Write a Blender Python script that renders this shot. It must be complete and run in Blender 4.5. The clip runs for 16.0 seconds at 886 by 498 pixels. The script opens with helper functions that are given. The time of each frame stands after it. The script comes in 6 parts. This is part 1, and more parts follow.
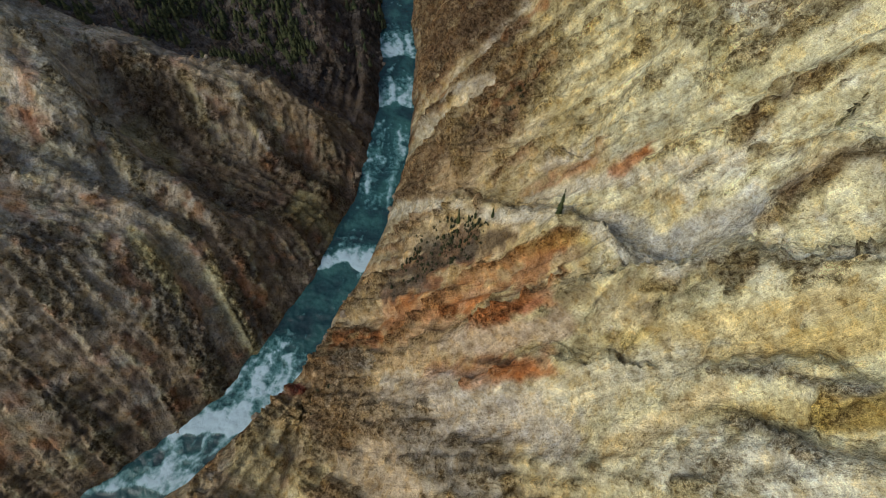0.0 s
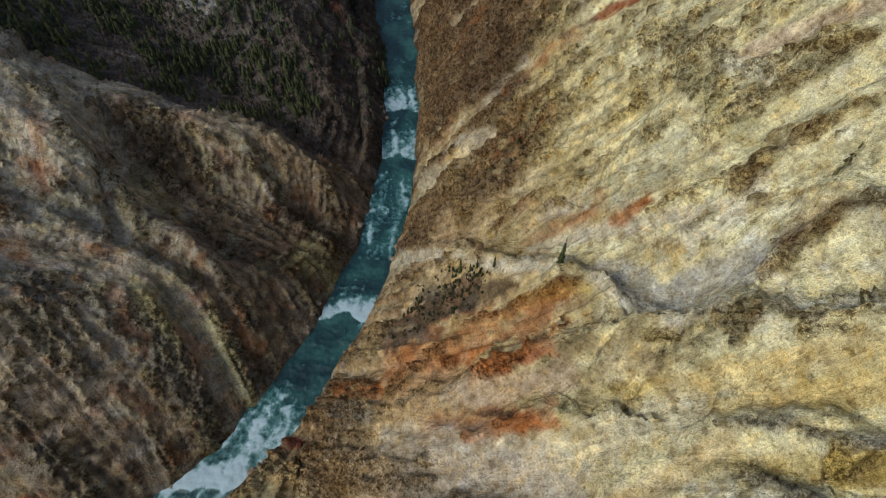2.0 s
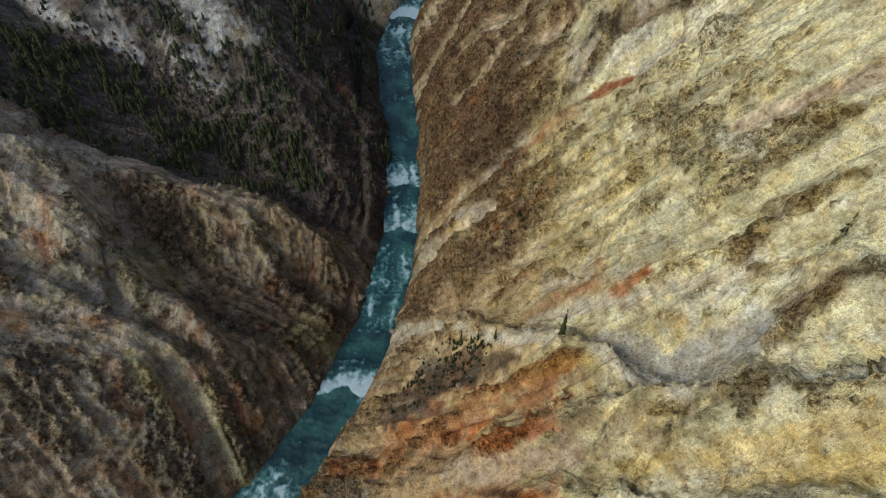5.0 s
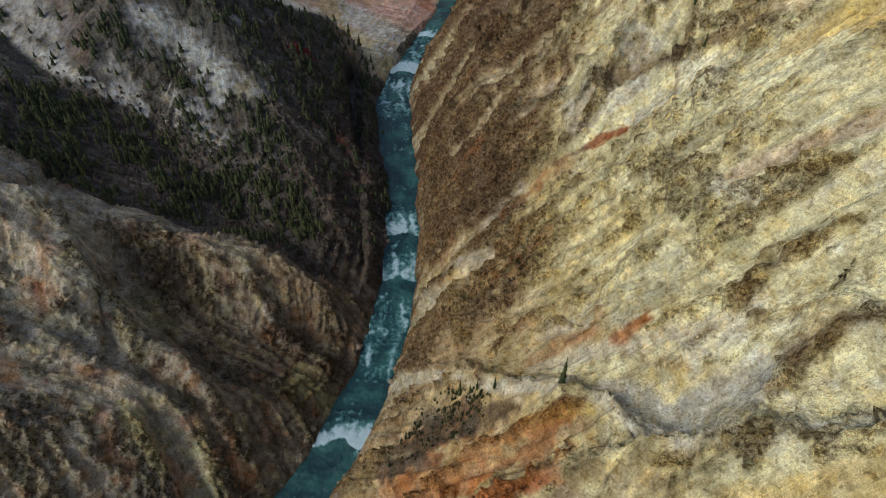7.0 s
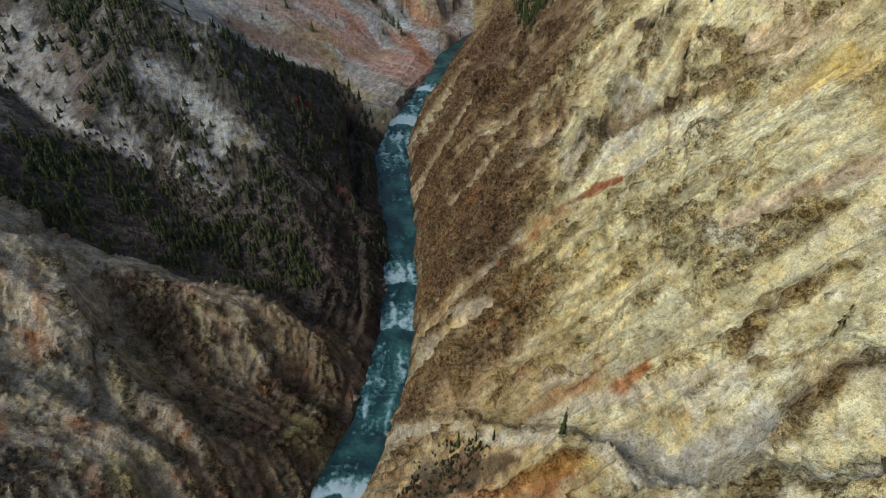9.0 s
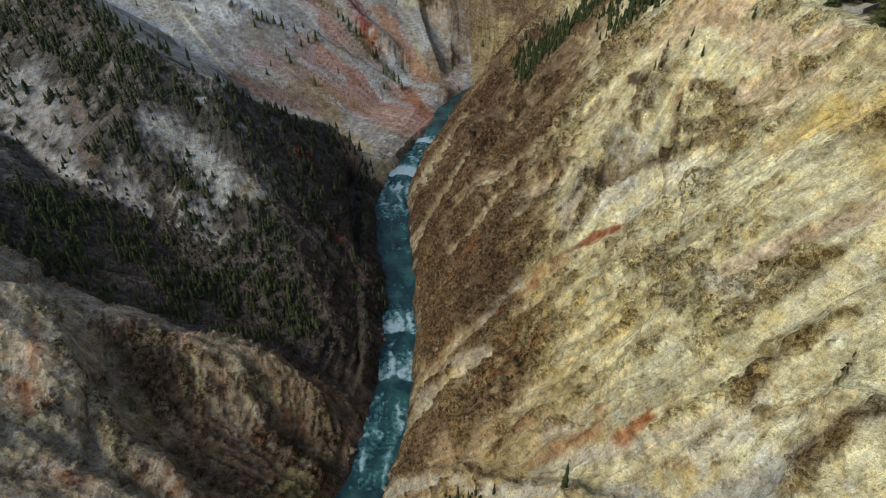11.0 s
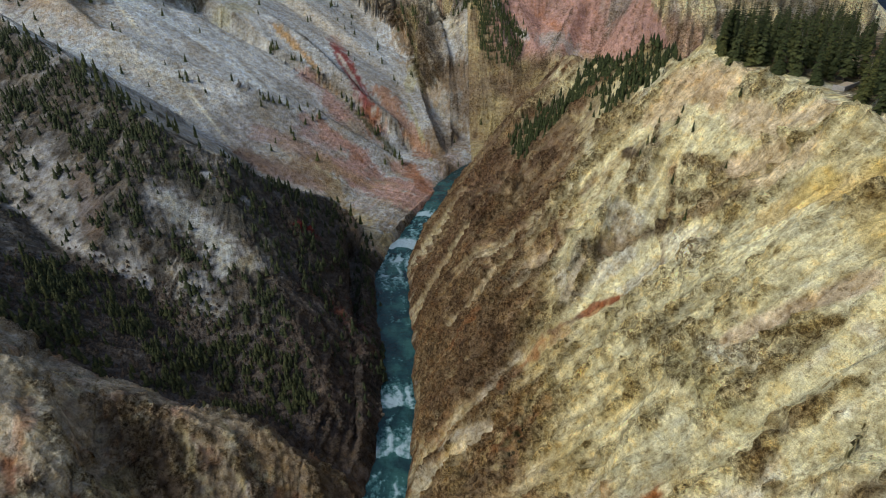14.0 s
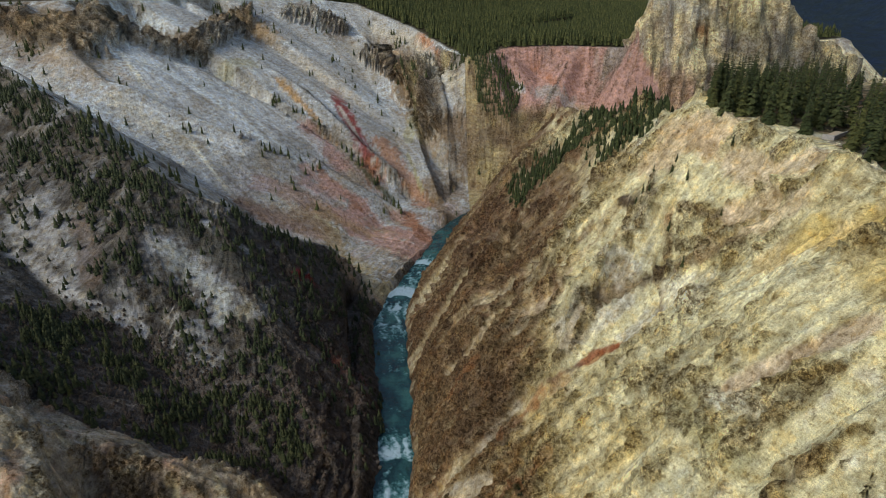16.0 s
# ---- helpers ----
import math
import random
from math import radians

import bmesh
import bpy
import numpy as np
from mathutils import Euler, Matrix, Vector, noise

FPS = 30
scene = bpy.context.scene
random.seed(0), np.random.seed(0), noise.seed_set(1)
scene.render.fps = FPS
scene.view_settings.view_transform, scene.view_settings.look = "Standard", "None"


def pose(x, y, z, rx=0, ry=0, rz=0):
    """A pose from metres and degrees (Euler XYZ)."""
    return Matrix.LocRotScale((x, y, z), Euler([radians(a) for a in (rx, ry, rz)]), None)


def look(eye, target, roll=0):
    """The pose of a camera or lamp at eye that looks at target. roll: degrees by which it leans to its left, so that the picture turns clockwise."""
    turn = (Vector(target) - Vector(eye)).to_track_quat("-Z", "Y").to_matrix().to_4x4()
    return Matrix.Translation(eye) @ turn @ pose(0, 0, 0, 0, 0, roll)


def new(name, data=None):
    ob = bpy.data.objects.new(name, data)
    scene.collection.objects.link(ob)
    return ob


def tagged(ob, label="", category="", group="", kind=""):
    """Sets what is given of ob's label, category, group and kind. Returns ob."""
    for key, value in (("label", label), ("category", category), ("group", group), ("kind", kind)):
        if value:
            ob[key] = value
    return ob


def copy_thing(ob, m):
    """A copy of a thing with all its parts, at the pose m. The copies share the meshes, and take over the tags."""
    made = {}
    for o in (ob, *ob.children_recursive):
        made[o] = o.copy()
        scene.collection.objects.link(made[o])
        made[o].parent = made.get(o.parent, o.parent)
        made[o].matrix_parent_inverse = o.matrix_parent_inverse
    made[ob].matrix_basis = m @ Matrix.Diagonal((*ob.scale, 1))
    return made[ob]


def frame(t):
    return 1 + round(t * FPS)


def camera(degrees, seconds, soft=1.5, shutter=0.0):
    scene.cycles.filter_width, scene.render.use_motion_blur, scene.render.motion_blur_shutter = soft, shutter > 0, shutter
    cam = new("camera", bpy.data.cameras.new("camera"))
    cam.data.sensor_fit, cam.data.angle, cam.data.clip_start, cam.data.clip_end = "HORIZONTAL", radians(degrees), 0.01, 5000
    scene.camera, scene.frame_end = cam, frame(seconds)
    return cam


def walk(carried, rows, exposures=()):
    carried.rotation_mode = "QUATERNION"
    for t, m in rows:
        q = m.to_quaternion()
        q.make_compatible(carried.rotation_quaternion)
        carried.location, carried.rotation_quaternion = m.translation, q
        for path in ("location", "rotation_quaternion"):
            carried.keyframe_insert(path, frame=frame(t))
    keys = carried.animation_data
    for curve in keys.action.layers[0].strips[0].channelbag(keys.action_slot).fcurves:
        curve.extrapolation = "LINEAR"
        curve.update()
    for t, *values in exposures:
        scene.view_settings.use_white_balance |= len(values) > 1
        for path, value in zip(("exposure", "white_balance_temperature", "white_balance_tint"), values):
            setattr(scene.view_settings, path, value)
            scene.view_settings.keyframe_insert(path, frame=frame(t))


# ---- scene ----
# The camera: a drone that hangs over the canyon and tilts up, drifting a little.
cam = camera(72.8, 16.0, soft=1.05)
# seconds, place in metres, then turn, tilt and lean in degrees
WAY = (
    (0.0, -1.75, 2.31, 302.55, -0.62, -62.74, 0.66),
    (1.0, -1.53, 2.02, 302.23, -0.29, -60.26, 0.45),
    (2.0, -1.32, 1.73, 301.91, -0.04, -57.84, 0.24),
    (3.0, -1.10, 1.44, 301.59, 0.15, -55.46, 0.08),
    (4.0, -0.88, 1.15, 301.27, 0.27, -53.11, -0.01),
    (5.0, -0.66, 0.86, 300.96, 0.31, -50.74, -0.06),
    (6.0, -0.44, 0.58, 300.64, 0.29, -48.37, -0.08),
    (7.0, -0.22, 0.29, 300.32, 0.22, -46.00, -0.09),
    (8.0, 0.00, 0.00, 300.00, 0.13, -43.62, -0.10),
    (9.0, 0.22, -0.29, 299.68, 0.05, -41.21, -0.11),
    (10.0, 0.44, -0.58, 299.36, 0.01, -38.82, -0.12),
    (11.0, 0.66, -0.86, 299.04, -0.00, -36.44, -0.12),
    (12.0, 0.88, -1.15, 298.73, 0.02, -34.08, -0.14),
    (13.0, 1.10, -1.44, 298.41, 0.03, -31.73, -0.16),
    (14.0, 1.32, -1.73, 298.09, 0.02, -29.43, -0.20),
    (15.0, 1.53, -2.02, 297.77, -0.03, -27.12, -0.24),
    (16.0, 1.75, -2.31, 297.45, -0.11, -24.76, -0.24),
)


def aimed(x, y, z, turn, tilt, lean):
    a, b = radians(turn), radians(tilt)
    ahead = Vector((-math.sin(a) * math.cos(b), math.cos(a) * math.cos(b), math.sin(b)))
    return look((x, y, z), Vector((x, y, z)) + 100 * ahead, lean)


walk(cam, [(row[0], aimed(*row[1:])) for row in WAY], exposures=[(0.0, -0.40), (16.0, -0.40)])

# ---- light: a bright overcast day, the sun veiled behind and to the left ----
SUN_UP, SUN_FROM = radians(42), radians(238)   # height, compass angle from +y clockwise
world = bpy.data.worlds.new("sky")
scene.world = world
world.use_nodes = True
wn = world.node_tree
sky = wn.nodes.new("ShaderNodeTexSky")
sky.sky_type, sky.sun_disc = "NISHITA", False
sky.sun_elevation, sky.sun_rotation = SUN_UP, SUN_FROM
sky.air_density, sky.dust_density = 1.0, 2.2
wn.nodes["Background"].inputs["Strength"].default_value = 0.155
wn.links.new(sky.outputs["Color"], wn.nodes["Background"].inputs["Color"])
sun = new("sun", bpy.data.lights.new("sun", "SUN"))
sun.data.energy, sun.data.angle, sun.data.color = 1.95, radians(20), (0.955, 0.99, 0.92)
sun.matrix_world = look(
    (400 * math.sin(SUN_FROM) * math.cos(SUN_UP), 400 * math.cos(SUN_FROM) * math.cos(SUN_UP), 300 + 400 * math.sin(SUN_UP)), (0, 0, 300))

# ---- the lie of the land, in plain numpy ----
FINE = 0.85   # metres between the ground's points where it is nearest
RNG = np.random.default_rng(7)
TABLE = RNG.random(65536).astype(np.float32)


def lattice(i, j, k, seed):
    return TABLE[((i * 73856093) ^ (j * 19349663) ^ (k * 83492791) ^ (seed * 2654435)) & 65535]


def grain(x, y, z, size, seed=0):
    """Smooth noise from -1 to 1 with lumps of that size in metres."""
    p = [np.asarray(a, np.float32) / np.float32(size) for a in (x, y, z)]
    c = [np.floor(a).astype(np.int64) for a in p]
    w = [a - b for a, b in zip(p, c)]
    w = [a * a * (3 - 2 * a) for a in w]
    total = 0.0
    for i in (0, 1):
        for j in (0, 1):
            for k in (0, 1):
                share = (w[0] if i else 1 - w[0]) * (w[1] if j else 1 - w[1]) * (w[2] if k else 1 - w[2])
                total = total + share * lattice(c[0] + i, c[1] + j, c[2] + k, seed)
    return total * 2 - 1


def rough(x, y, z, size, octaves=4, seed=0, gain=0.5):
    total, amount, norm = 0.0, 1.0, 0.0
    for o in range(octaves):
        total = total + amount * grain(x, y, z, size / 2.03 ** o, seed + 17 * o)
        norm += amount
        amount *= gain
    return total / norm


def craggy(x, y, z, size, octaves=4, seed=0):
    """Ridged noise from 0 to 1, sharp on its crests."""
    total, amount, norm = 0.0, 1.0, 0.0
    for o in range(octaves):
        total = total + amount * (1 - np.abs(grain(x, y, z, size / 2.1 ** o, seed + 31 * o))) ** 2
        norm += amount
        amount *= 0.55
    return total / norm


def step(a, b, v):
    u = np.clip((v - a) / (b - a), 0, 1)
    return u * u * (3 - 2 * u)


def higher(a, b, k=6.0):
    h = np.clip(0.5 + 0.5 * (a - b) / k, 0, 1)
    return b + (a - b) * h + k * h * (1 - h)


def lower(a, b, k=6.0):
    return -higher(-a, -b, k)


def nearest(x, y, line, closed=False):
    """Distance to a line of points, the values carried by its points, and the side (+1: left of its course)."""
    line = np.asarray(line, float)
    if closed:
        line = np.vstack([line, line[:1]])
    best = np.full(x.shape, 1e9, np.float32)
    values = [np.zeros(x.shape, np.float32) for _ in range(line.shape[1] - 2)]
    side, along, run = np.ones(x.shape, np.float32), np.zeros(x.shape, np.float32), 0.0
    for a, b in zip(line[:-1].tolist(), line[1:].tolist()):
        d = (b[0] - a[0], b[1] - a[1])
        size = math.hypot(*d)
        u = np.clip(((x - a[0]) * d[0] + (y - a[1]) * d[1]) / size ** 2, 0, 1)
        off = np.hypot(x - a[0] - u * d[0], y - a[1] - u * d[1])
        hit = off < best
        best = np.where(hit, off, best)
        for n in range(len(values)):
            values[n] = np.where(hit, a[2 + n] + u * (b[2 + n] - a[2 + n]), values[n])
        side = np.where(hit, np.sign(d[0] * (y - a[1]) - d[1] * (x - a[0])), side)
        along = np.where(hit, run + u * size, along)
        run += size
    return best, values, side, along


def inside(x, y, ring):
    ring = np.asarray(ring, float)
    within = np.zeros(x.shape, bool)
    for a, b in zip(ring, np.roll(ring, -1, 0)):
        if a[1] != b[1]:
            cross = (b[0] - a[0]) * (y - a[1]) / (b[1] - a[1]) + a[0]
            within ^= ((a[1] > y) != (b[1] > y)) & (x < cross)
    return within


def rounded(line, times=2):
    """The same line with its corners cut."""
    line = np.asarray(line, float)
    for _ in range(times):
        q = line[:-1] * 0.75 + line[1:] * 0.25
        r = line[:-1] * 0.25 + line[1:] * 0.75
        mid = np.empty((2 * len(q), line.shape[1]))
        mid[0::2], mid[1::2] = q, r
        line = np.vstack([line[:1], mid, line[-1:]])
    return line


# the river's middle: x, y, half width, steepness of the left and of the right bank
RIVER = rounded([
    (-420, -260, 11, 1.0, 1.3), (-260, -60, 11, 1.0, 1.3), (-150, 27, 11, 1.1, 1.5), (-100, 69, 12, 1.1, 1.6), (-59, 134, 11.5, 1.1, 1.7),
    (-37, 196, 11.5, 1.1, 1.8), (-30, 260, 11, 1.1, 2.0), (-31, 340, 11, 1.2, 2.0), (-44, 442, 14.5, 1.2, 1.8), (-49, 500, 13, 1.2, 1.5),
    (-36, 546, 9.5, 1.2, 1.4), (-10, 625, 10, 1.2, 1.4), (10, 714, 10, 0.8, 1.5), (70, 775, 10, 1.2, 1.0), (180, 785, 10, 2.0, 0.8),
    (420, 785, 11, 2.8, 0.8), (800, 900, 12, 1.5, 0.8), (1500, 1500, 14, 0.8, 0.8)])
# plateaus: rings of x, y, height of the rim, steepness below it
PLATEAU = [
    (-420, -2500, 225, 0.62), (-400, 100, 222, 0.62), (-430, 240, 222, 0.62), (-560, 420, 224, 0.6), (-700, 620, 240, 0.6), (-660, 800, 262, 0.7), (-500, 850, 264, 0.55),
    (-440, 1000, 266, 0.5), (-330, 1180, 262, 0.5), (-170, 1270, 240, 0.5), (-60, 1190, 204, 0.6), (-8, 1080, 186, 0.8), (47, 985, 172, 1.0), (113, 1010, 185, 0.75), (214, 1005, 187, 0.75),
    (300, 965, 188, 0.8), (420, 950, 190, 0.9), (700, 1080, 190, 0.9)]
PLATEAU += [(720, 1350, 190, 0.5), (860, 2300, 190, 0.4), (1300, 4800, 190, 0.4), (-5000, 4800, 240, 0.5), (-5000, -2500, 240, 0.5)]
EAST = [
    (150, -2500, 240, 1.3), (140, -150, 240, 1.3), (132, 0, 238, 1.3), (140, 100, 235, 1.3), (151, 192, 231, 1.3), (162, 250, 231, 1.3), (141, 300, 232, 1.3), (146, 345, 227, 1.2),
    (220, 400, 224, 0.8), (400, 470, 222, 0.8), (800, 560, 222, 0.6), (5000, 900, 222, 0.5), (5000, -2500, 240, 0.5)]


def tent(z, x, y, line, left, right, k=5.0):
    d, (top,), side, _ = nearest(x, y, line)
    return higher(z, top - d * np.where(side > 0, left, right), k)


def mesa(z, x, y, ring, ease, cliff=0.0, k=6.0):
    """A plateau with slopes that fall from its rim and ease off by that share past 110 m, and a cliff below the rim."""
    d, (top, _), _, _ = nearest(x, y, ring, True)
    apron = np.full(x.shape, -200.0, np.float32)
    for n, (a, b) in enumerate(zip(ring, ring[1:])):
        off, (rim, slope), _, along = nearest(x, y, (a, b))
        drop = cliff * (b[1] > 700) * step(-0.5, 0.4, grain(along + 1000 * n, 0 * x, 0 * x, 42, 14))
        apron = higher(apron, rim - slope * (np.minimum(off, 110) + ease * np.maximum(off - 110, 0)) - drop * step(2, 13, off), 3.0)
    return higher(z, np.where(inside(x, y, ring), top + 0.6 * np.minimum(d, 8) ** 0.5, np.where(d < 1.0, np.minimum(apron, top + 0.5), apron)), k)


def rib(z, x, y, line, tall, wide, gully=0.0):
    """A sharp rib of rock on a wall, with a gully on the left of its course."""
    pts = np.asarray(line, float)
    lo, hi = pts.min(0) - 4 * wide, pts.max(0) + 4 * wide
    j, i = np.searchsorted(x[0], (lo[0], hi[0])), np.searchsorted(y[:, 0], (lo[1], hi[1]))
    cut = np.s_[i[0]:i[1], j[0]:j[1]]
    gx, gy = x[cut], y[cut]
    d, _, side, along = nearest(gx, gy, line)
    tall, gully = tall * step(0, 2 * wide, along), gully * step(0, 2 * wide, along)
    d = d + 0.25 * wide * grain(gx, gy, 0 * gx, 7 if wide < 15 else 40, 12)
    z[cut] += tall * np.maximum(0, 1 - d / np.where(side > 0, 0.6 * wide, 1.5 * wide)) ** 1.15
    z[cut] -= gully * np.where(side > 0, np.exp(-((d - 1.1 * wide) / (0.7 * wide)) ** 2), 0)
    return z


def land(x, y):
    z = np.full(x.shape, -30.0, np.float32)
    sway = 9 - 6.5 * step(450, 650, y)
    wx, wy = x + sway * grain(x, y, 0 * x, 55, 1), y + sway * grain(x, y, 0 * x, 55, 2)
    z = mesa(z, wx, wy, PLATEAU, 1.0, 26.0)
    d, (half, left, right), side, _ = nearest(x, y, RIVER)
    z = higher(z, mesa(np.full(x.shape, -30.0, np.float32), wx, wy, EAST, 0.62) - np.where(side > 0, 1.3 * d, 0), 6.0)
    wx, wy = x + 3 * grain(x, y, 0 * x, 25, 3), y + 3 * grain(x, y, 0 * x, 25, 4)
    z = tent(z, wx, wy, [(-80, 236, 32), (-98, 237, 51), (-120, 236, 64), (-149, 232, 74), (-179, 233, 88), (-194, 226, 104), (-206, 215, 121), (-300, 230, 170), (-430, 260, 222)], 0.75, 0.9, 10.0)
    z = tent(z, wx, wy, [(-50, 500, 0), (-78, 522, 22), (-107, 520, 60), (-148, 470, 100), (-178, 450, 130), (-222, 456, 152), (-300, 513, 178), (-384, 580, 198), (-450, 640, 212), (-640, 760, 225)], 0.55, 0.85)
    z = tent(z, wx, wy, [(141, 330, 228), (146, 400, 213), (120, 490, 192), (105, 575, 187), (72, 620, 150), (46, 661, 95), (19, 645, 42), (4, 632, 12)], 1.25, 1.0)
    z = tent(z, wx, wy, [(-15, 148, 30), (4, 140, 60), (44, 118, 100), (49, 100, 125), (54, 81, 140), (64, 74, 147), (75, 75, 156), (90, 66, 170), (110, 62, 195), (140, 60, 235)], 1.3, 1.1, 2.0)
    z = tent(z, wx, wy, [(285, 960, 195), (296, 925, 222), (303, 912, 262), (330, 900, 292), (430, 890, 294), (520, 890, 286), (525, 890, 250), (560, 890, 240), (600, 893, 226), (640, 900, 214), (720, 930, 190)], 0.8, 1.9, 3.0)
    # ribs and gullies of the sunny wall, then of the shaded slope
    z = rib(z, x, y, [(-20, 152), (-14, 146), (4, 143), (41, 112), (49, 102), (57, 84), (63, 74), (76, 75), (89, 63), (100, 55), (125, 50)], 9, 12, 5)
    z = rib(z, x, y, [(60, 48), (69, 47), (81, 42), (90, 32), (115, 20)], 6, 8, 4)
    z = rib(z, x, y, [(58, 32), (66, 30), (76, 26), (82, 18), (110, 2)], 6, 8, 4)
    z = rib(z, x, y, [(68, 76), (74, 78), (88, 88), (94, 95), (102, 87), (130, 80)], 6, 7, 3)
    z = rib(z, x, y, [(8, 176), (20, 184), (36, 196), (50, 204), (75, 210)], 9, 11, 6)
    z = rib(z, x, y, [(45, 128), (56, 132), (73, 151), (85, 161), (115, 170)], 6, 10, 4)
    z = rib(z, x, y, [(80, 108), (87, 112), (98, 116), (125, 118)], 6, 8, 3)
    z = rib(z, x, y, [(-5, 55), (9, 58), (32, 60), (48, 56)], 6, 9, 4)
    z = rib(z, x, y, [(-8, 78), (9, 79), (35, 82), (46, 80)], 5, 7, 4)
    z = rib(z, x, y, [(-8, 262), (13, 272), (35, 305), (60, 325), (100, 335), (140, 330)], 9, 14, 6)
    z = rib(z, x, y, [(40, 240), (61, 247), (69, 275), (96, 283), (130, 290)], 8, 11, 5)
    z = rib(z, x, y, [(70, 262), (85, 258), (112, 250), (128, 222), (150, 205)], 6, 8, 4)
    z = rib(z, x, y, [(0, 395), (52, 420), (78, 440), (108, 441), (140, 410)], 9, 14, 6)
    z = rib(z, x, y, [(0, 480), (30, 500), (70, 510), (105, 500)], 9, 13, 7)
    z = rib(z, x, y, [(-12, 560), (30, 575), (80, 560)], 8, 12, 6)
    z = rib(z, x, y, [(-240, 235), (-190, 218), (-171, 188), (-149, 172), (-120, 160), (-80, 150)], 5, 11, 2)
    z = rib(z, x, y, [(-200, 200), (-170, 190), (-136, 170), (-104, 146), (-75, 135)], 4, 9, 2)
    z = rib(z, x, y, [(-190, 160), (-130, 143), (-104, 121), (-92, 95)], 4, 9, 2)
    z = rib(z, x, y, [(-230, 130), (-167, 113), (-141, 84), (-120, 65)], 5, 11, 2)
    z = rib(z, x, y, [(-240, 80), (-180, 70), (-150, 40)], 5, 10, 2)
    z = rib(z, x, y, [(-150, 232), (-114, 226), (-91, 198), (-60, 185)], 4, 8, 2)
    z = rib(z, x, y, [(-495, 768), (-387, 724), (-246, 714), (-159, 745), (-43, 721)], 12, 26, 5)
    z = rib(z, x, y, [(-262, 933), (-163, 870), (-62, 790)], 9, 20, 5)
    z = rib(z, x, y, [(-146, 1180), (-54, 970), (4, 742)], 10, 22, 5)
    z = rib(z, x, y, [(-18, 1073), (10, 928), (13, 824)], 8, 18, 5)
    z = rib(z, x, y, [(-368, 850), (-238, 854), (-109, 805)], 8, 20, 5)
    z = rib(z, x, y, [(-426, 597), (-331, 536), (-290, 624)], 8, 20, 5)
    # the far valley and the mountain beyond it
    z = np.where(y > 1500, tent(z, x + 90 * rough(x, y, 0 * x, 500, 3, 9), y + 60 * grain(x, y, 0 * x, 300, 8), [(900, 5200, 420), (2300, 4200, 400), (3300, 3800, 520), (4900, 3600, 560)], 0.3, 0.2, 20), z)
    bank = (d - half) * np.where(side > 0, left, right)
    out = d - half
    ragged = (2.6 * grain(x, y, 0 * x, 31, 19) + 1.8 * grain(x, y, 0 * x, 13, 15) + 1.2 * grain(x, y, 0 * x, 5, 16)) * np.exp(-np.maximum(out, 0) / 10)
    out, bank = out + ragged, bank + ragged
    glen = step(230, 262, y) * step(400, 320, y) * (side > 0)
    z = higher(z, np.minimum((0.45 + 0.17 * glen) * out, 8 + 14 * glen + (0.06 + 0.03 * glen) * out), 3.0)
    return lower(z, np.maximum(bank, -2.5), 4.0), out, side


def spaced(lo, hi, a, b, fine, before, after):
    """Grid lines from lo to hi, close between a and b and wider apart away from there."""
    out = list(np.arange(a, b, fine))
    s = fine
    while out[-1] < hi:
        s *= after
        out.append(out[-1] + s)
    s, head = fine, [a]
    while head[-1] > lo:
        s *= before
        head.append(head[-1] - s)
    return np.array(head[:0:-1] + out)


XS = spaced(-5000, 5000, -212, 160, FINE, 1.0145, 1.0145)
YS = spaced(-2400, 4990, 8, 350, FINE, 1.06, 1.0072)
GX, GY = (g.astype(np.float32) for g in np.meshgrid(XS, YS))
BASE, SHORE, SIDE = (v.astype(np.float32) for v in land(GX, GY))
SLOPE_Y, SLOPE_X = (v.astype(np.float32) for v in np.gradient(BASE, YS, XS))
STEEP = np.hypot(SLOPE_X, SLOPE_Y)


# the beds dip up the canyon, so runnels and ribs run askew of the steepest way down
SKEW = np.radians(np.where(SIDE <= 0, -8 * step(900, 500, GY), np.where((GX < 60) & (GY < 250), -27 * step(-155, -115, GX), 0)))
RUN_X = (-SLOPE_X * np.cos(SKEW) + SLOPE_Y * np.sin(SKEW)) / np.maximum(STEEP, 0.05)
RUN_Y = (-SLOPE_X * np.sin(SKEW) - SLOPE_Y * np.cos(SKEW)) / np.maximum(STEEP, 0.05)


def streaks(size, reach, steps, seed):
    """Noise smeared down the fall line, as water and scree draw it."""
    px, py, total = GX.copy(), GY.copy(), 0.0
    for n in range(steps):
        i = np.clip(np.searchsorted(YS, py), 0, len(YS) - 1)
        j = np.clip(np.searchsorted(XS, px), 0, len(XS) - 1)
        px, py = px + RUN_X[i, j] * reach / steps, py + RUN_Y[i, j] * reach / steps
        total = total + grain(px, py, 0 * px, size, seed)
    return total / steps * steps ** 0.5 / 1.5


NARROW = streaks(2.6, 26, 10, 41)
BROAD = streaks(9.0, 70, 10, 43)
WIDE = streaks(30.0, 160, 8, 47)
HAIR = streaks(1.5, 12, 7, 53)

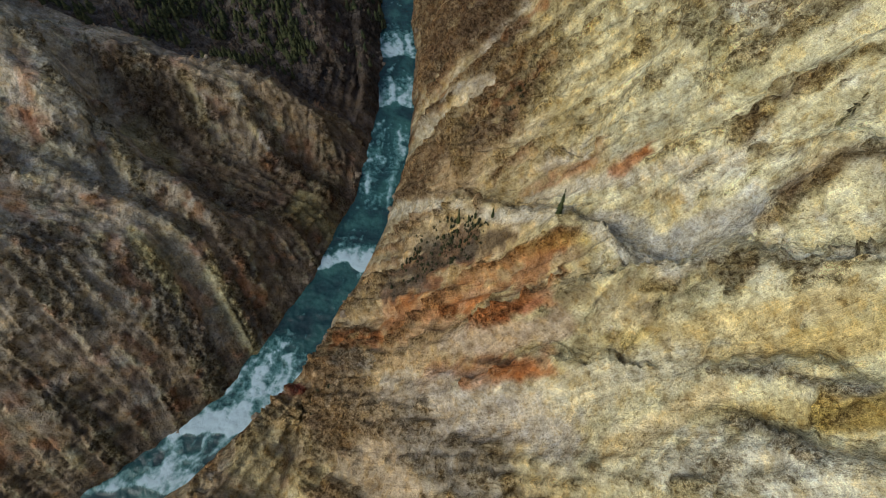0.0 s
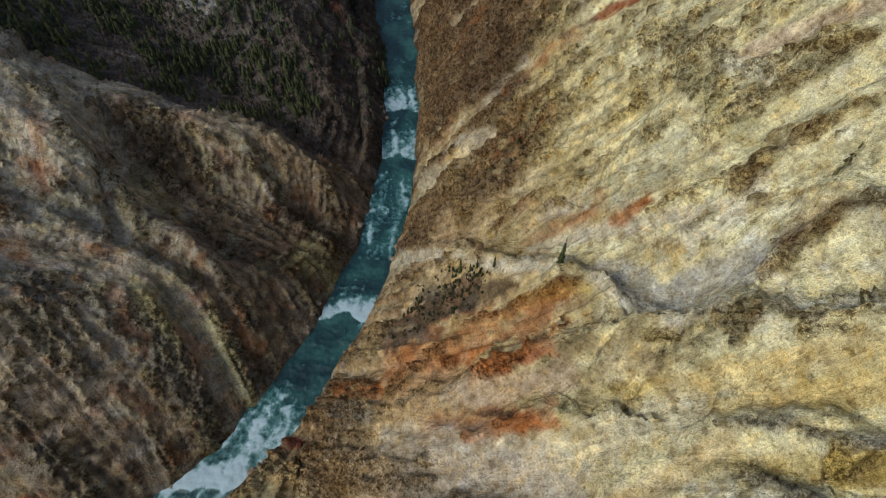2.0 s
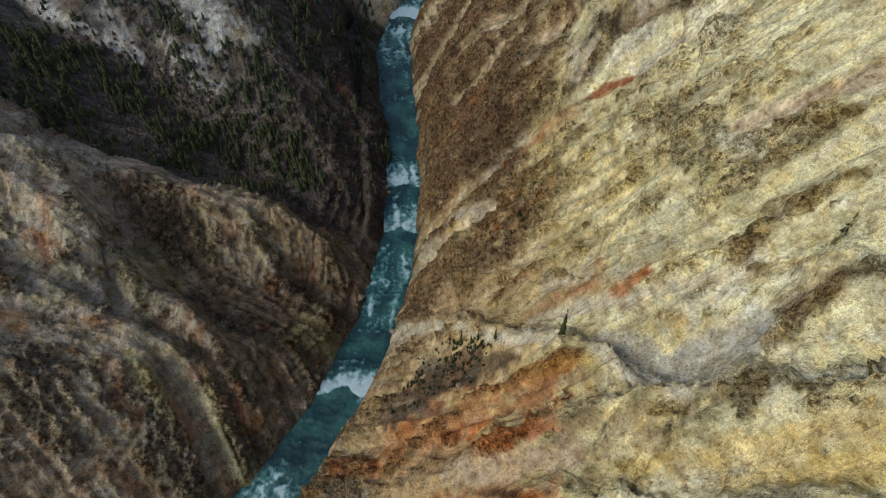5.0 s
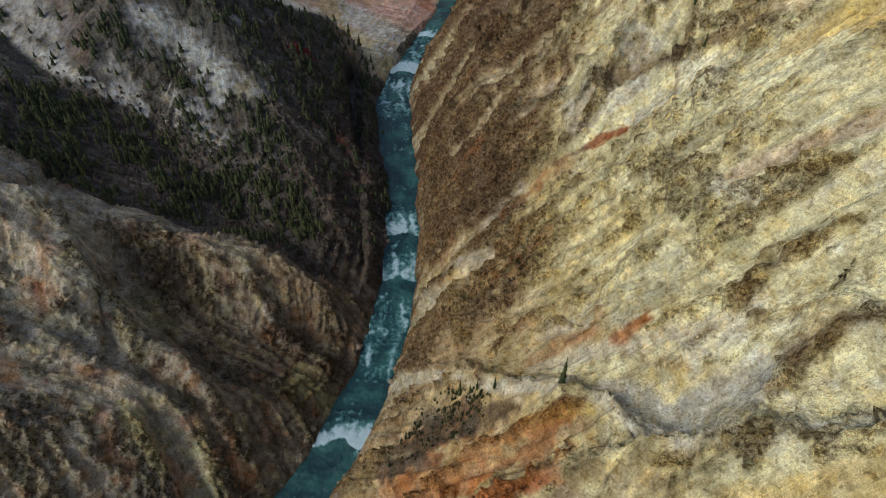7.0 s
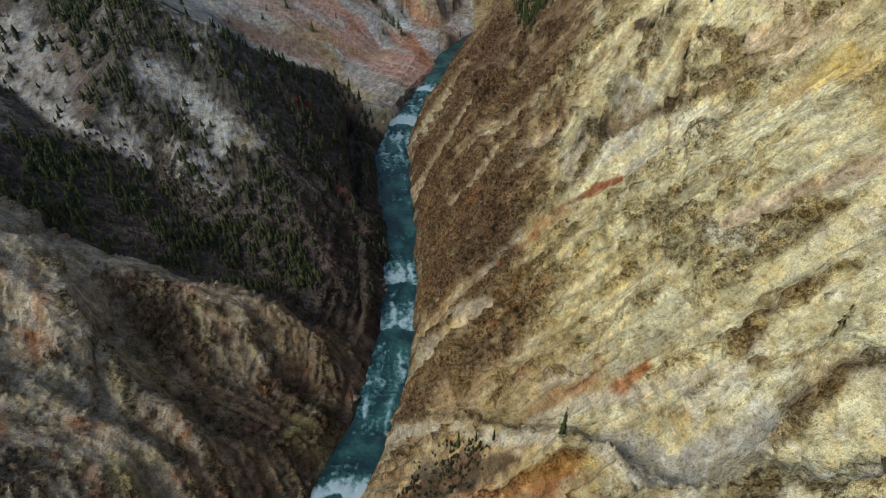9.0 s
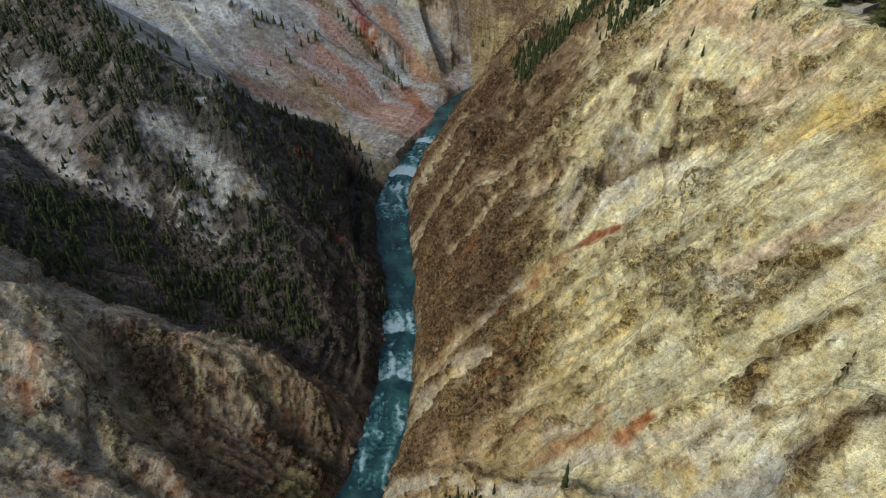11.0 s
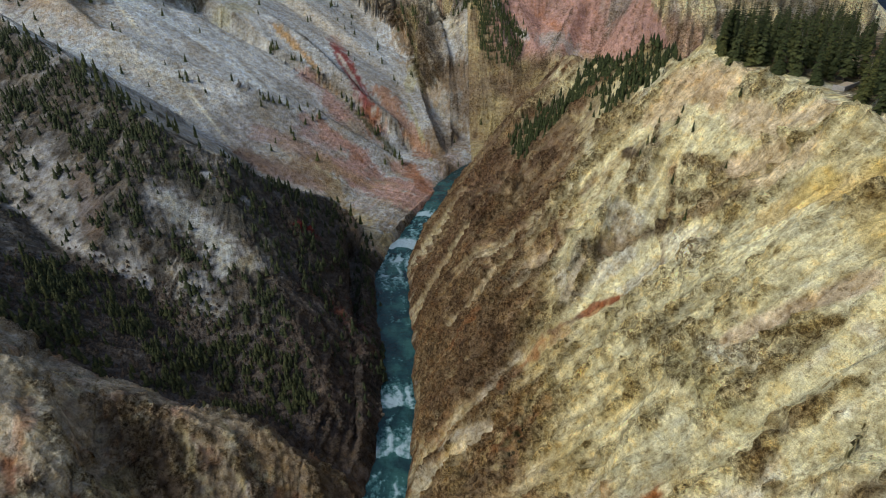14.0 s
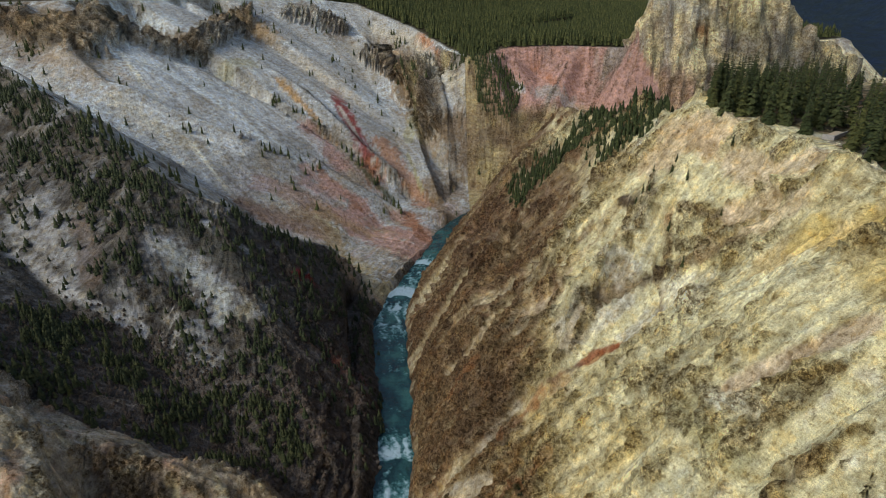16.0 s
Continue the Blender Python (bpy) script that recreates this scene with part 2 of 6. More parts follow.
# ---- zones of the land, as weights from 0 to 1 ----
ZERO = np.zeros(GX.shape)
WAVER = 7 * grain(GX, GY, ZERO, 28, 61) + 3 * grain(GX, GY, ZERO, 9, 62)
HIGHSIDE = nearest(GX, GY, [(-50, 500), (-78, 522), (-107, 520), (-148, 470), (-178, 450), (-222, 456), (-300, 513), (-384, 580), (-450, 640), (-640, 760)])
LEFT = (SIDE > 0) & (GX < 60)
NORTH = (GY > 720) & (SIDE > 0) & (GX >= 40)
IN_P, IN_E = inside(GX, GY, PLATEAU), inside(GX, GY, EAST)
RIM_P = nearest(GX, GY, [p[:2] for p in PLATEAU], True)[0]
RIM_E = nearest(GX, GY, [p[:2] for p in EAST], True)[0]
L1 = LEFT & (GY < 243 + 0.12 * (-GX - 96))
L2 = LEFT & ~L1 & (HIGHSIDE[2] > 0) & (GY < 900)
L3 = LEFT & ~L1 & ~L2
CASTLE = NORTH & (GX > 282 + 0.5 * np.maximum(195 - BASE, 0) + 0.5 * WAVER) & (GX < 800) & (GY < 960)
PINK = NORTH & ~CASTLE & (GX < 420)
REST = NORTH & ~CASTLE & ~PINK
WALL = (SIDE <= 0) & (GX < 700) & (GY < 830)
TOP = np.maximum(IN_P * step(0, 5, RIM_P), IN_E * step(0, 5, RIM_E))
FAR = GY > 1600

LUMP = rough(GX, GY, BASE, 46, 3, 71)
KNOB = craggy(GX, GY, BASE * 0.25, 12, 3, 73)
SPIRE = craggy(GX + 2 * LUMP, GY, BASE * 0.12, 4.6, 3, 79)
PATCH = rough(GX + 3 * NARROW, GY, BASE * 0.7, 24, 4, 83)
BLOTCH = rough(GX, GY, BASE, 9, 3, 89)
NODULE = craggy(GX, GY, BASE * 0.8, 2.9, 2, 107)
SPECK = rough(GX, GY, BASE * 0.6, 3.6, 2, 97)

# ---- mineral colours ----
CREAM, BUFF, OCHRE = (0.62, 0.575, 0.365), (0.52, 0.44, 0.24), (0.52, 0.38, 0.105)
# dusk is greyed to match the shade over the left slopes
UMBER, BROWN, DUSK = (0.115, 0.075, 0.048), (0.21, 0.148, 0.092), (0.092, 0.08, 0.066)
# chalk leans to blue to carry the haze over the far slope
GREY, CHALK, ASH = (0.29, 0.28, 0.255), (0.58, 0.595, 0.60), (0.35, 0.35, 0.34)
RUST, BRICK, ROSE = (0.36, 0.135, 0.045), (0.27, 0.055, 0.045), (0.43, 0.26, 0.225)
# moss, forest floor, and far forest turned blue by haze
MOSS, FLOOR, HAZE_BLUE = (0.10, 0.10, 0.05), (0.055, 0.05, 0.03), (0.016, 0.030, 0.065)
LIME, SCREE = (0.72, 0.70, 0.58), (0.52, 0.47, 0.36)
TAN = (0.37, 0.255, 0.14)
OLIVE = (0.46, 0.42, 0.22)


SEAMS = []
RELIEF = np.zeros(GX.shape, np.float32)


def seam(kind, colour, width, strength, *line):
    """A crag, a chute of scree, a cliff or a flat vein of a mineral along the ground through points of x, y, z."""
    pts = np.asarray(line, np.float32)
    lo, hi = pts.min(0) - 2.4 * width, pts.max(0) + 2.4 * width
    i0, i1 = np.searchsorted(YS, (lo[1], hi[1]))
    j0, j1 = np.searchsorted(XS, (lo[0], hi[0]))
    cut = np.s_[max(i0 - 1, 0):i1 + 1, max(j0 - 1, 0):j1 + 1]
    p = np.stack([GX[cut], GY[cut], BASE[cut]], -1)
    best = np.full(p.shape[:2], 1e9, np.float32)
    for a, b in zip(pts, pts[1:]):
        u = np.clip(((p - a) @ (b - a)) / max(float((b - a) @ (b - a)), 1e-6), 0, 1)
        best = np.minimum(best, np.linalg.norm(p - a - u[..., None] * (b - a), axis=-1))
    ragged = {"crag": 0.75, "cliff": 0.8, "chute": 0.5, "flat": 0.65}[kind]
    d = best / width + ragged * (0.5 * NARROW[cut] + 0.7 * BLOTCH[cut] + 0.4 * PATCH[cut] + 0.9 * SPECK[cut])
    w = step(1.25, 0.65, d).astype(np.float32)
    lump, cover = {"crag": (min(0.2 * width, 1.4), 0.35), "cliff": (min(0.25 * width, 5), 0.55), "chute": (-min(0.22 * width, 2.0), -0.55), "flat": (0, 0)}[kind]
    COVER[cut] = COVER[cut] * (1 - 0.7 * w * (cover != 0)) + cover * w
    RELIEF[cut] += lump * step(1.3, 0.1, best / width + 0.2 * BLOTCH[cut])
    if kind in ("crag", "cliff"):   # broken rock: knobs of the colour among paler ground, the gaps' shade painted dark
        w = w * np.clip(0.62 + 0.9 * SPECK[cut] + 0.4 * BLOTCH[cut] + 0.3 * NARROW[cut], 0.1, 1)
        colour = np.asarray(colour, np.float32) * np.clip(0.98 + 1.2 * (NODULE[cut] - 0.2), 0.7, 1.9)[..., None]
    SEAMS.append((cut, colour, w * strength, kind))


COVER = np.zeros(GX.shape)


def dress(a, b, width, amount):
    """Scree (less than 0) or bare crags (more) along the ground from a to b."""
    lo, hi = np.minimum(a, b) - 2 * width, np.maximum(a, b) + 2 * width
    i0, i1 = np.searchsorted(YS, (lo[1], hi[1]))
    j0, j1 = np.searchsorted(XS, (lo[0], hi[0]))
    cut = np.s_[max(i0 - 1, 0):i1 + 1, max(j0 - 1, 0):j1 + 1]
    d = nearest(GX[cut], GY[cut], (a, b))[0] / width
    COVER[cut] += amount * step(1.5, 0.5, d + 0.4 * BLOTCH[cut]) * (np.abs(COVER[cut]) < 0.9)


dress((61, 42), (93, 40), 9.7, -0.35)
dress((60, 25), (80, 15), 7.1, -0.20)
dress((30, 33), (57, 37), 10.1, -0.35)
dress((56, 45), (85, 41), 7.2, -0.35)
dress((-27, 94), (22, 77), 10.5, -0.15)
dress((15, 106), (43, 96), 6.6, -0.15)
dress((-23, 77), (21, 59), 7.3, -0.15)
dress((-60, 73), (-19, 47), 12.7, -0.15)
dress((-12, 119), (25, 115), 7.4, -0.15)
dress((-7, 185), (29, 169), 12.3, -0.15)
dress((-24, 99), (10, 95), 8.0, -0.20)
dress((8, 94), (42, 100), 4.7, -0.20)
dress((11, 80), (33, 79), 3.6, -0.20)
dress((-25, 110), (-6, 109), 6.1, -0.20)
dress((-4, 64), (31, 59), 4.1, -0.20)
dress((10, 56), (28, 59), 2.6, -0.20)
dress((-50, 96), (-29, 89), 4.1, -0.20)
dress((-46, 84), (-31, 79), 5.2, 0.10)
dress((-58, 57), (-39, 24), 9.7, 0.25)
dress((-47, 63), (3, 38), 13.2, 0.25)
dress((-32, 28), (-57, 49), 5.6, 0.25)
dress((-31, 176), (36, 117), 3.6, -0.35)
dress((49, 99), (62, 73), 3.6, -0.35)
dress((62, 73), (75, 74), 1.8, -0.35)
dress((44, 125), (69, 106), 5.0, -0.35)
dress((59, 122), (67, 122), 2.5, -0.20)
dress((35, 137), (54, 131), 2.0, -0.20)
dress((19, 176), (48, 195), 7.6, 0.25)
dress((25, 188), (49, 195), 3.8, -0.20)
dress((-15, 230), (24, 211), 4.6, -0.35)
dress((106, 116), (94, 121), 6.0, -0.35)
dress((105, 97), (97, 98), 7.5, -0.35)
dress((74, 43), (86, 34), 1.7, 0.10)
dress((73, 76), (88, 87), 2.6, 0.25)
dress((88, 87), (95, 89), 2.6, 0.25)
dress((87, 111), (96, 114), 2.6, 0.25)
dress((87, 103), (100, 85), 1.3, 0.25)
dress((62, 31), (77, 22), 2.8, -0.20)
dress((-22, 64), (13, 53), 9.3, -0.35)
dress((-10, 44), (14, 24), 14.2, 0.10)
dress((32, 63), (50, 71), 6.1, -0.35)
dress((80, 67), (82, 63), 2.5, -0.20)
dress((-20, 295), (22, 254), 15.8, 0.25)
dress((19, 218), (33, 241), 7.4, 0.25)
dress((-14, 181), (29, 175), 9.4, 0.25)
dress((65, 162), (85, 151), 5.8, -0.35)
dress((92, 151), (98, 138), 4.0, -0.20)
dress((-187, 210), (-161, 182), 4.6, -0.35)
dress((-183, 127), (-172, 120), 5.7, 0.10)
dress((-172, 115), (-157, 98), 6.4, 0.10)
dress((-148, 119), (-118, 98), 11.7, 0.10)
dress((-112, 223), (-97, 203), 1.8, -0.35)
dress((-195, 204), (-187, 197), 4.9, -0.20)
dress((-138, 179), (-120, 151), 3.1, -0.20)
dress((-103, 128), (-93, 124), 3.0, -0.20)
dress((-147, 126), (-139, 109), 3.5, -0.20)
dress((-187, 139), (-180, 134), 3.9, -0.20)
dress((-145, 81), (-140, 73), 3.0, -0.20)
dress((-172, 172), (-159, 156), 5.4, 0.10)
dress((-140, 73), (-100, 35), 6.4, 0.10)
dress((-89, 185), (-60, 166), 18.0, 0.25)
dress((-185, 180), (-179, 177), 3.4, -0.20)
dress((-204, 403), (-151, 366), 9.7, -0.35)
dress((-183, 397), (-159, 373), 10.7, -0.35)
dress((-280, 384), (-212, 353), 4.6, -0.35)
dress((-311, 399), (-284, 382), 4.9, -0.35)
dress((-316, 432), (-276, 407), 13.5, -0.35)
dress((-144, 373), (-124, 369), 7.5, -0.35)
dress((-179, 353), (-151, 334), 6.9, -0.35)
dress((-271, 399), (-251, 374), 10.4, -0.35)
dress((-210, 586), (-137, 461), 3.7, -0.35)
dress((-84, 529), (-65, 509), 4.3, -0.35)
dress((-275, 639), (-201, 546), 4.2, -0.30)
dress((-347, 533), (-275, 639), 12.8, -0.35)
dress((-181, 658), (-81, 542), 20.8, -0.35)
dress((64, 280), (88, 306), 3.9, -0.35)
dress((18, 456), (62, 348), 23.3, 0.25)
dress((33, 334), (39, 271), 9.9, 0.25)
dress((73, 242), (84, 237), 2.2, -0.20)
dress((125, 286), (136, 249), 4.5, -0.35)
dress((16, 260), (37, 263), 7.1, 0.25)
dress((-10, 424), (22, 267), 21.9, 0.25)
dress((86, 265), (106, 251), 4.5, 0.25)
dress((106, 251), (125, 220), 3.0, 0.25)
dress((123, 194), (120, 132), 11.7, -0.35)
dress((111, 126), (107, 105), 5.9, -0.35)
dress((39, 594), (98, 479), 8.3, 0.10)
dress((86, 315), (114, 303), 5.8, -0.35)
dress((8, 381), (16, 279), 3.4, 0.25)
dress((36, 389), (25, 315), 3.8, -0.15)
dress((20, 404), (7, 352), 3.2, -0.15)
dress((-1, 297), (24, 296), 3.6, -0.20)
dress((21, 241), (42, 250), 3.1, -0.35)
dress((33, 240), (52, 245), 3.0, -0.20)
dress((-17, 122), (35, 96), 5.6, -0.20)
dress((-6, 67), (32, 58), 4.1, -0.20)
dress((73, 303), (88, 315), 2.9, 0.25)
dress((63, 250), (92, 273), 5.2, 0.25)
dress((52, 241), (62, 241), 4.5, -0.20)
dress((4, 159), (61, 123), 7.8, -0.15)
dress((21, 106), (59, 67), 8.8, -0.15)
dress((48, 56), (74, 59), 6.8, -0.35)
dress((74, 59), (93, 57), 6.3, -0.35)
dress((75, 76), (100, 72), 4.7, -0.35)
dress((-196, 217), (-171, 186), 7.7, -0.35)
dress((-196, 202), (-186, 193), 4.2, -0.20)
dress((-192, 178), (-184, 171), 4.1, -0.20)
dress((-169, 184), (-148, 169), 5.4, -0.35)
dress((-156, 223), (-125, 184), 12.2, 0.25)
dress((-95, 233), (-68, 202), 8.9, -0.15)
seam("chute", CREAM, 4.5, 0.88, (97, 128, 177), (105, 126, 187), (112, 127, 196))
seam("chute", CREAM, 2.7, 0.75, (78, 122, 154), (86, 123, 164), (97, 128, 177))
seam("chute", CREAM, 6.3, 0.88, (92, 105, 175), (99, 105, 184), (106, 103, 193))
seam("chute", CREAM, 3.6, 0.75, (94, 82, 175), (102, 76, 184))
seam("chute", CREAM, 4.9, 0.75, (92, 74, 171), (100, 67, 181))
seam("chute", (0.44, 0.42, 0.36), 5.5, 0.88, (57, 102, 128), (63, 85, 141), (77, 89, 148), (81, 85, 162))
seam("chute", SCREE, 2.9, 0.90, (-32, 184, -3), (-2, 147, 66), (25, 122, 97), (42, 112, 120), (57, 104, 128))
seam("chute", (0.52, 0.49, 0.33), 5.8, 0.75, (61, 132, 135), (74, 136, 148), (79, 142, 156))
seam("chute", (0.44, 0.38, 0.28), 4.4, 0.88, (1, 232, 43), (24, 215, 72))
seam("chute", SCREE, 2.9, 0.75, (35, 133, 93), (55, 121, 123), (70, 112, 146), (82, 103, 163))
seam("chute", (0.45, 0.35, 0.24), 4.5, 0.88, (39, 71, 117), (22, 72, 101), (1, 78, 77))
seam("chute", (0.60, 0.47, 0.22), 4.1, 0.62, (65, 59, 139), (83, 55, 165), (90, 56, 178))
seam("chute", (0.60, 0.46, 0.20), 3.2, 0.62, (69, 50, 146), (83, 48, 162), (94, 45, 179))
seam("chute", (0.44, 0.39, 0.32), 9.1, 0.75, (0, 54, 78), (21, 45, 92), (37, 35, 108))
seam("chute", (0.58, 0.45, 0.24), 4.4, 0.62, (48, 30, 123), (59, 35, 136), (70, 40, 149))
seam("chute", (0.55, 0.50, 0.36), 7.1, 0.62, (38, 47, 110), (54, 52, 129), (66, 50, 142))
seam("crag", (0.33, 0.25, 0.12), 2.9, 0.80, (95, 113, 183), (99, 114, 187))
seam("crag", (0.33, 0.25, 0.12), 3.7, 0.75, (84, 108, 166), (87, 112, 172), (94, 120, 173), (95, 118, 178))
seam("crag", (0.33, 0.25, 0.12), 1.4, 0.70, (85, 104, 167), (92, 100, 174), (95, 94, 186))
seam("crag", (0.26, 0.18, 0.08), 2.7, 0.70, (83, 81, 165), (87, 83, 168), (89, 86, 172), (93, 86, 177), (96, 88, 181))
seam("crag", (0.33, 0.25, 0.12), 1.6, 0.75, (94, 90, 182), (100, 87, 191))
seam("crag", (0.34, 0.23, 0.09), 2.3, 0.75, (61, 108, 131), (67, 106, 141), (71, 100, 147))
seam("crag", OLIVE, 1.8, 0.60, (74, 98, 152), (81, 96, 157), (86, 97, 165))
seam("crag", (0.34, 0.24, 0.09), 2.2, 0.70, (57, 73, 143), (62, 71, 149))
seam("crag", (0.27, 0.24, 0.17), 1.4, 0.70, (67, 74, 157), (74, 74, 162), (82, 69, 170), (86, 63, 174), (90, 58, 179))
seam("crag", (0.30, 0.21, 0.10), 1.8, 0.70, (75, 65, 157), (79, 69, 165))
seam("crag", GREY, 1.5, 0.70, (70, 45, 151), (79, 42, 165), (84, 36, 172), (88, 33, 180))
seam("crag", GREY, 1.5, 0.70, (69, 31, 152), (74, 28, 160), (76, 24, 166), (79, 20, 171))
seam("crag", (0.33, 0.25, 0.12), 1.5, 0.80, (85, 29, 171), (87, 30, 176))
seam("crag", OCHRE, 2.4, 0.80, (84, 29, 167), (84, 34, 171))
seam("crag", (0.30, 0.27, 0.18), 5.4, 0.70, (86, 189, 153), (88, 169, 159), (82, 154, 161))
seam("crag", LIME, 3.5, 0.70, (91, 153, 172), (94, 146, 176))
seam("crag", OCHRE, 3.0, 0.80, (97, 142, 180), (98, 139, 181))
seam("crag", (0.34, 0.25, 0.10), 2.1, 0.70, (100, 144, 185), (106, 137, 192), (112, 133, 198))
seam("crag", (0.34, 0.26, 0.10), 1.8, 0.70, (102, 114, 191), (106, 113, 196))
seam("crag", (0.26, 0.15, 0.07), 6.4, 0.75, (18, 197, 65), (26, 209, 72), (37, 218, 81), (49, 218, 94))
seam("flat", (0.05, 0.07, 0.025), 1.6, 0.90, (29, 188, 89), (35, 191, 93))
seam("crag", (0.27, 0.14, 0.07), 2.7, 0.75, (15, 133, 88), (23, 151, 80), (28, 155, 86), (39, 154, 97))
seam("crag", (0.34, 0.17, 0.08), 2.7, 0.75, (34, 138, 89), (46, 136, 109), (54, 131, 123), (56, 136, 127))
seam("flat", RUST, 2.6, 0.65, (59, 121, 130), (67, 121, 142))
seam("crag", (0.16, 0.11, 0.075), 7.1, 0.70, (1, 264, 41), (19, 247, 70), (38, 240, 84))
seam("crag", (0.33, 0.25, 0.12), 5.2, 0.60, (4, 221, 51), (9, 186, 65), (11, 165, 71))
seam("crag", UMBER, 9.0, 0.60, (5, 304, 48), (33, 268, 90))
seam("crag", RUST, 3.1, 0.80, (1, 93, 70), (17, 79, 98), (25, 79, 109), (37, 85, 116), (41, 90, 116))
seam("flat", (0.12, 0.07, 0.045), 1.1, 0.80, (18, 89, 86), (25, 89, 96), (41, 91, 116))
seam("crag", RUST, 3.3, 0.85, (7, 59, 90), (21, 59, 105), (33, 58, 111))
seam("flat", (0.10, 0.065, 0.045), 1.0, 0.80, (13, 66, 89), (31, 60, 113))
seam("crag", (0.42, 0.19, 0.065), 4.2, 0.70, (19, 106, 85), (34, 105, 104), (45, 100, 122))
seam("crag", (0.40, 0.22, 0.10), 5.2, 0.65, (-21, 89, 53), (3, 101, 72), (19, 108, 84))
seam("flat", (0.42, 0.26, 0.14), 4.3, 0.60, (3, 87, 70), (-16, 86, 58))
seam("crag", (0.13, 0.06, 0.03), 2.1, 0.85, (-51, 98, 23), (-38, 96, 37), (-29, 91, 45))
seam("crag", (0.15, 0.07, 0.035), 1.8, 0.80, (-44, 90, 32), (-29, 88, 45))
seam("flat", (0.20, 0.04, 0.025), 3.4, 0.52, (-81, 69, 9), (-67, 73, 19))
seam("flat", (0.085, 0.07, 0.05), 5.0, 0.70, (-21, 111, 51), (-4, 118, 65), (12, 119, 79))
seam("crag", (0.20, 0.15, 0.10), 5.6, 0.60, (-66, 101, -0), (-48, 75, 29), (-37, 80, 39))
seam("crag", (0.46, 0.38, 0.22), 8.3, 0.60, (-85, 52, 21), (-69, 60, 20), (-56, 49, 25))
seam("crag", (0.15, 0.11, 0.08), 6.5, 0.60, (-57, 57, 23), (-38, 39, 43))
seam("crag", (0.36, 0.34, 0.23), 4.1, 0.70, (-180, 196, 97), (-169, 187, 84), (-161, 185, 70), (-147, 163, 59))
seam("crag", (0.40, 0.33, 0.19), 2.6, 0.70, (-157, 197, 55), (-142, 183, 49))
seam("crag", (0.38, 0.35, 0.22), 2.8, 0.70, (-155, 175, 69), (-145, 161, 58))
seam("chute", (0.27, 0.26, 0.22), 6.8, 0.50, (-195, 173, 89), (-174, 164, 75), (-156, 164, 63))
seam("chute", (0.26, 0.26, 0.21), 6.6, 0.50, (-136, 143, 60), (-123, 126, 42), (-109, 111, 20), (-97, 102, 4))
seam("flat", (0.095, 0.065, 0.05), 3.3, 0.49, (-146, 174, 60), (-126, 149, 49), (-117, 142, 44))
seam("crag", (0.40, 0.37, 0.22), 2.3, 0.75, (-139, 132, 59), (-131, 121, 46))
seam("crag", (0.33, 0.29, 0.16), 2.4, 0.70, (-123, 150, 49), (-113, 129, 34), (-104, 110, 15), (-97, 100, 3))
seam("flat", (0.28, 0.12, 0.06), 2.4, 0.45, (-127, 120, 42), (-115, 114, 27))
seam("flat", (0.26, 0.11, 0.055), 2.7, 0.49, (-149, 92, 41), (-139, 86, 27))
seam("flat", (0.32, 0.14, 0.06), 3.5, 0.45, (-191, 203, 104), (-183, 191, 101))
seam("flat", (0.28, 0.11, 0.06), 2.8, 0.45, (-187, 179, 89), (-182, 171, 83))
seam("flat", (0.26, 0.13, 0.07), 3.8, 0.39, (-184, 137, 85), (-177, 128, 80))
seam("flat", (0.30, 0.14, 0.06), 1.8, 0.45, (-138, 174, 52), (-123, 159, 55))
seam("crag", (0.34, 0.30, 0.23), 3.5, 0.75, (-176, 114, 78), (-165, 103, 61), (-155, 92, 45))
seam("chute", (0.27, 0.24, 0.20), 3.7, 0.50, (-155, 92, 45), (-139, 73, 18), (-133, 56, -2))
seam("flat", (0.085, 0.07, 0.06), 14.5, 0.33, (-161, 225, 75), (-134, 185, 46), (-101, 171, 31), (-70, 133, -3))
seam("flat", (0.30, 0.25, 0.20), 1.6, 0.45, (-116, 220, 51), (-102, 203, 33), (-84, 188, 20))
seam("flat", (0.07, 0.065, 0.065), 11.0, 0.39, (-185, 64, 42), (-162, 64, 26))
seam("flat", (0.15, 0.11, 0.08), 12.9, 0.55, (-74, 207, 17), (-51, 227, 6), (-61, 186, 7))
seam("flat", (0.17, 0.14, 0.065), 8.3, 0.33, (-78, 168, 18), (-72, 178, 14))
seam("flat", (0.09, 0.06, 0.05), 1.5, 0.52, (-123, 101, 25), (-109, 92, 7), (-103, 90, -1))
seam("flat", (0.09, 0.06, 0.05), 1.5, 0.52, (-131, 78, 15), (-122, 72, 3), (-108, 71, -3))
seam("crag", (0.45, 0.42, 0.38), 2.9, 0.80, (-191, 219, 104), (-187, 214, 101))
seam("flat", (0.10, 0.065, 0.045), 15.1, 0.50, (-68, 304, 30), (-54, 281, 14), (-52, 251, 10))
seam("crag", (0.15, 0.085, 0.055), 18.6, 0.65, (7, 439, 75), (31, 497, 92), (53, 492, 110))
seam("crag", (0.11, 0.07, 0.05), 3.9, 0.75, (20, 358, 85), (34, 407, 104), (52, 470, 103))
seam("crag", (0.12, 0.075, 0.05), 3.6, 0.70, (52, 340, 110), (67, 404, 114))
seam("crag", (0.14, 0.09, 0.06), 2.7, 0.70, (55, 291, 122), (67, 316, 138))
seam("flat", (0.36, 0.24, 0.13), 2.1, 0.70, (33, 366, 96), (52, 416, 113))
seam("flat", (0.34, 0.24, 0.14), 2.2, 0.60, (40, 302, 109), (55, 354, 115))
seam("chute", CREAM, 3.5, 0.90, (68, 282, 135), (77, 297, 148), (89, 296, 164), (99, 300, 177))
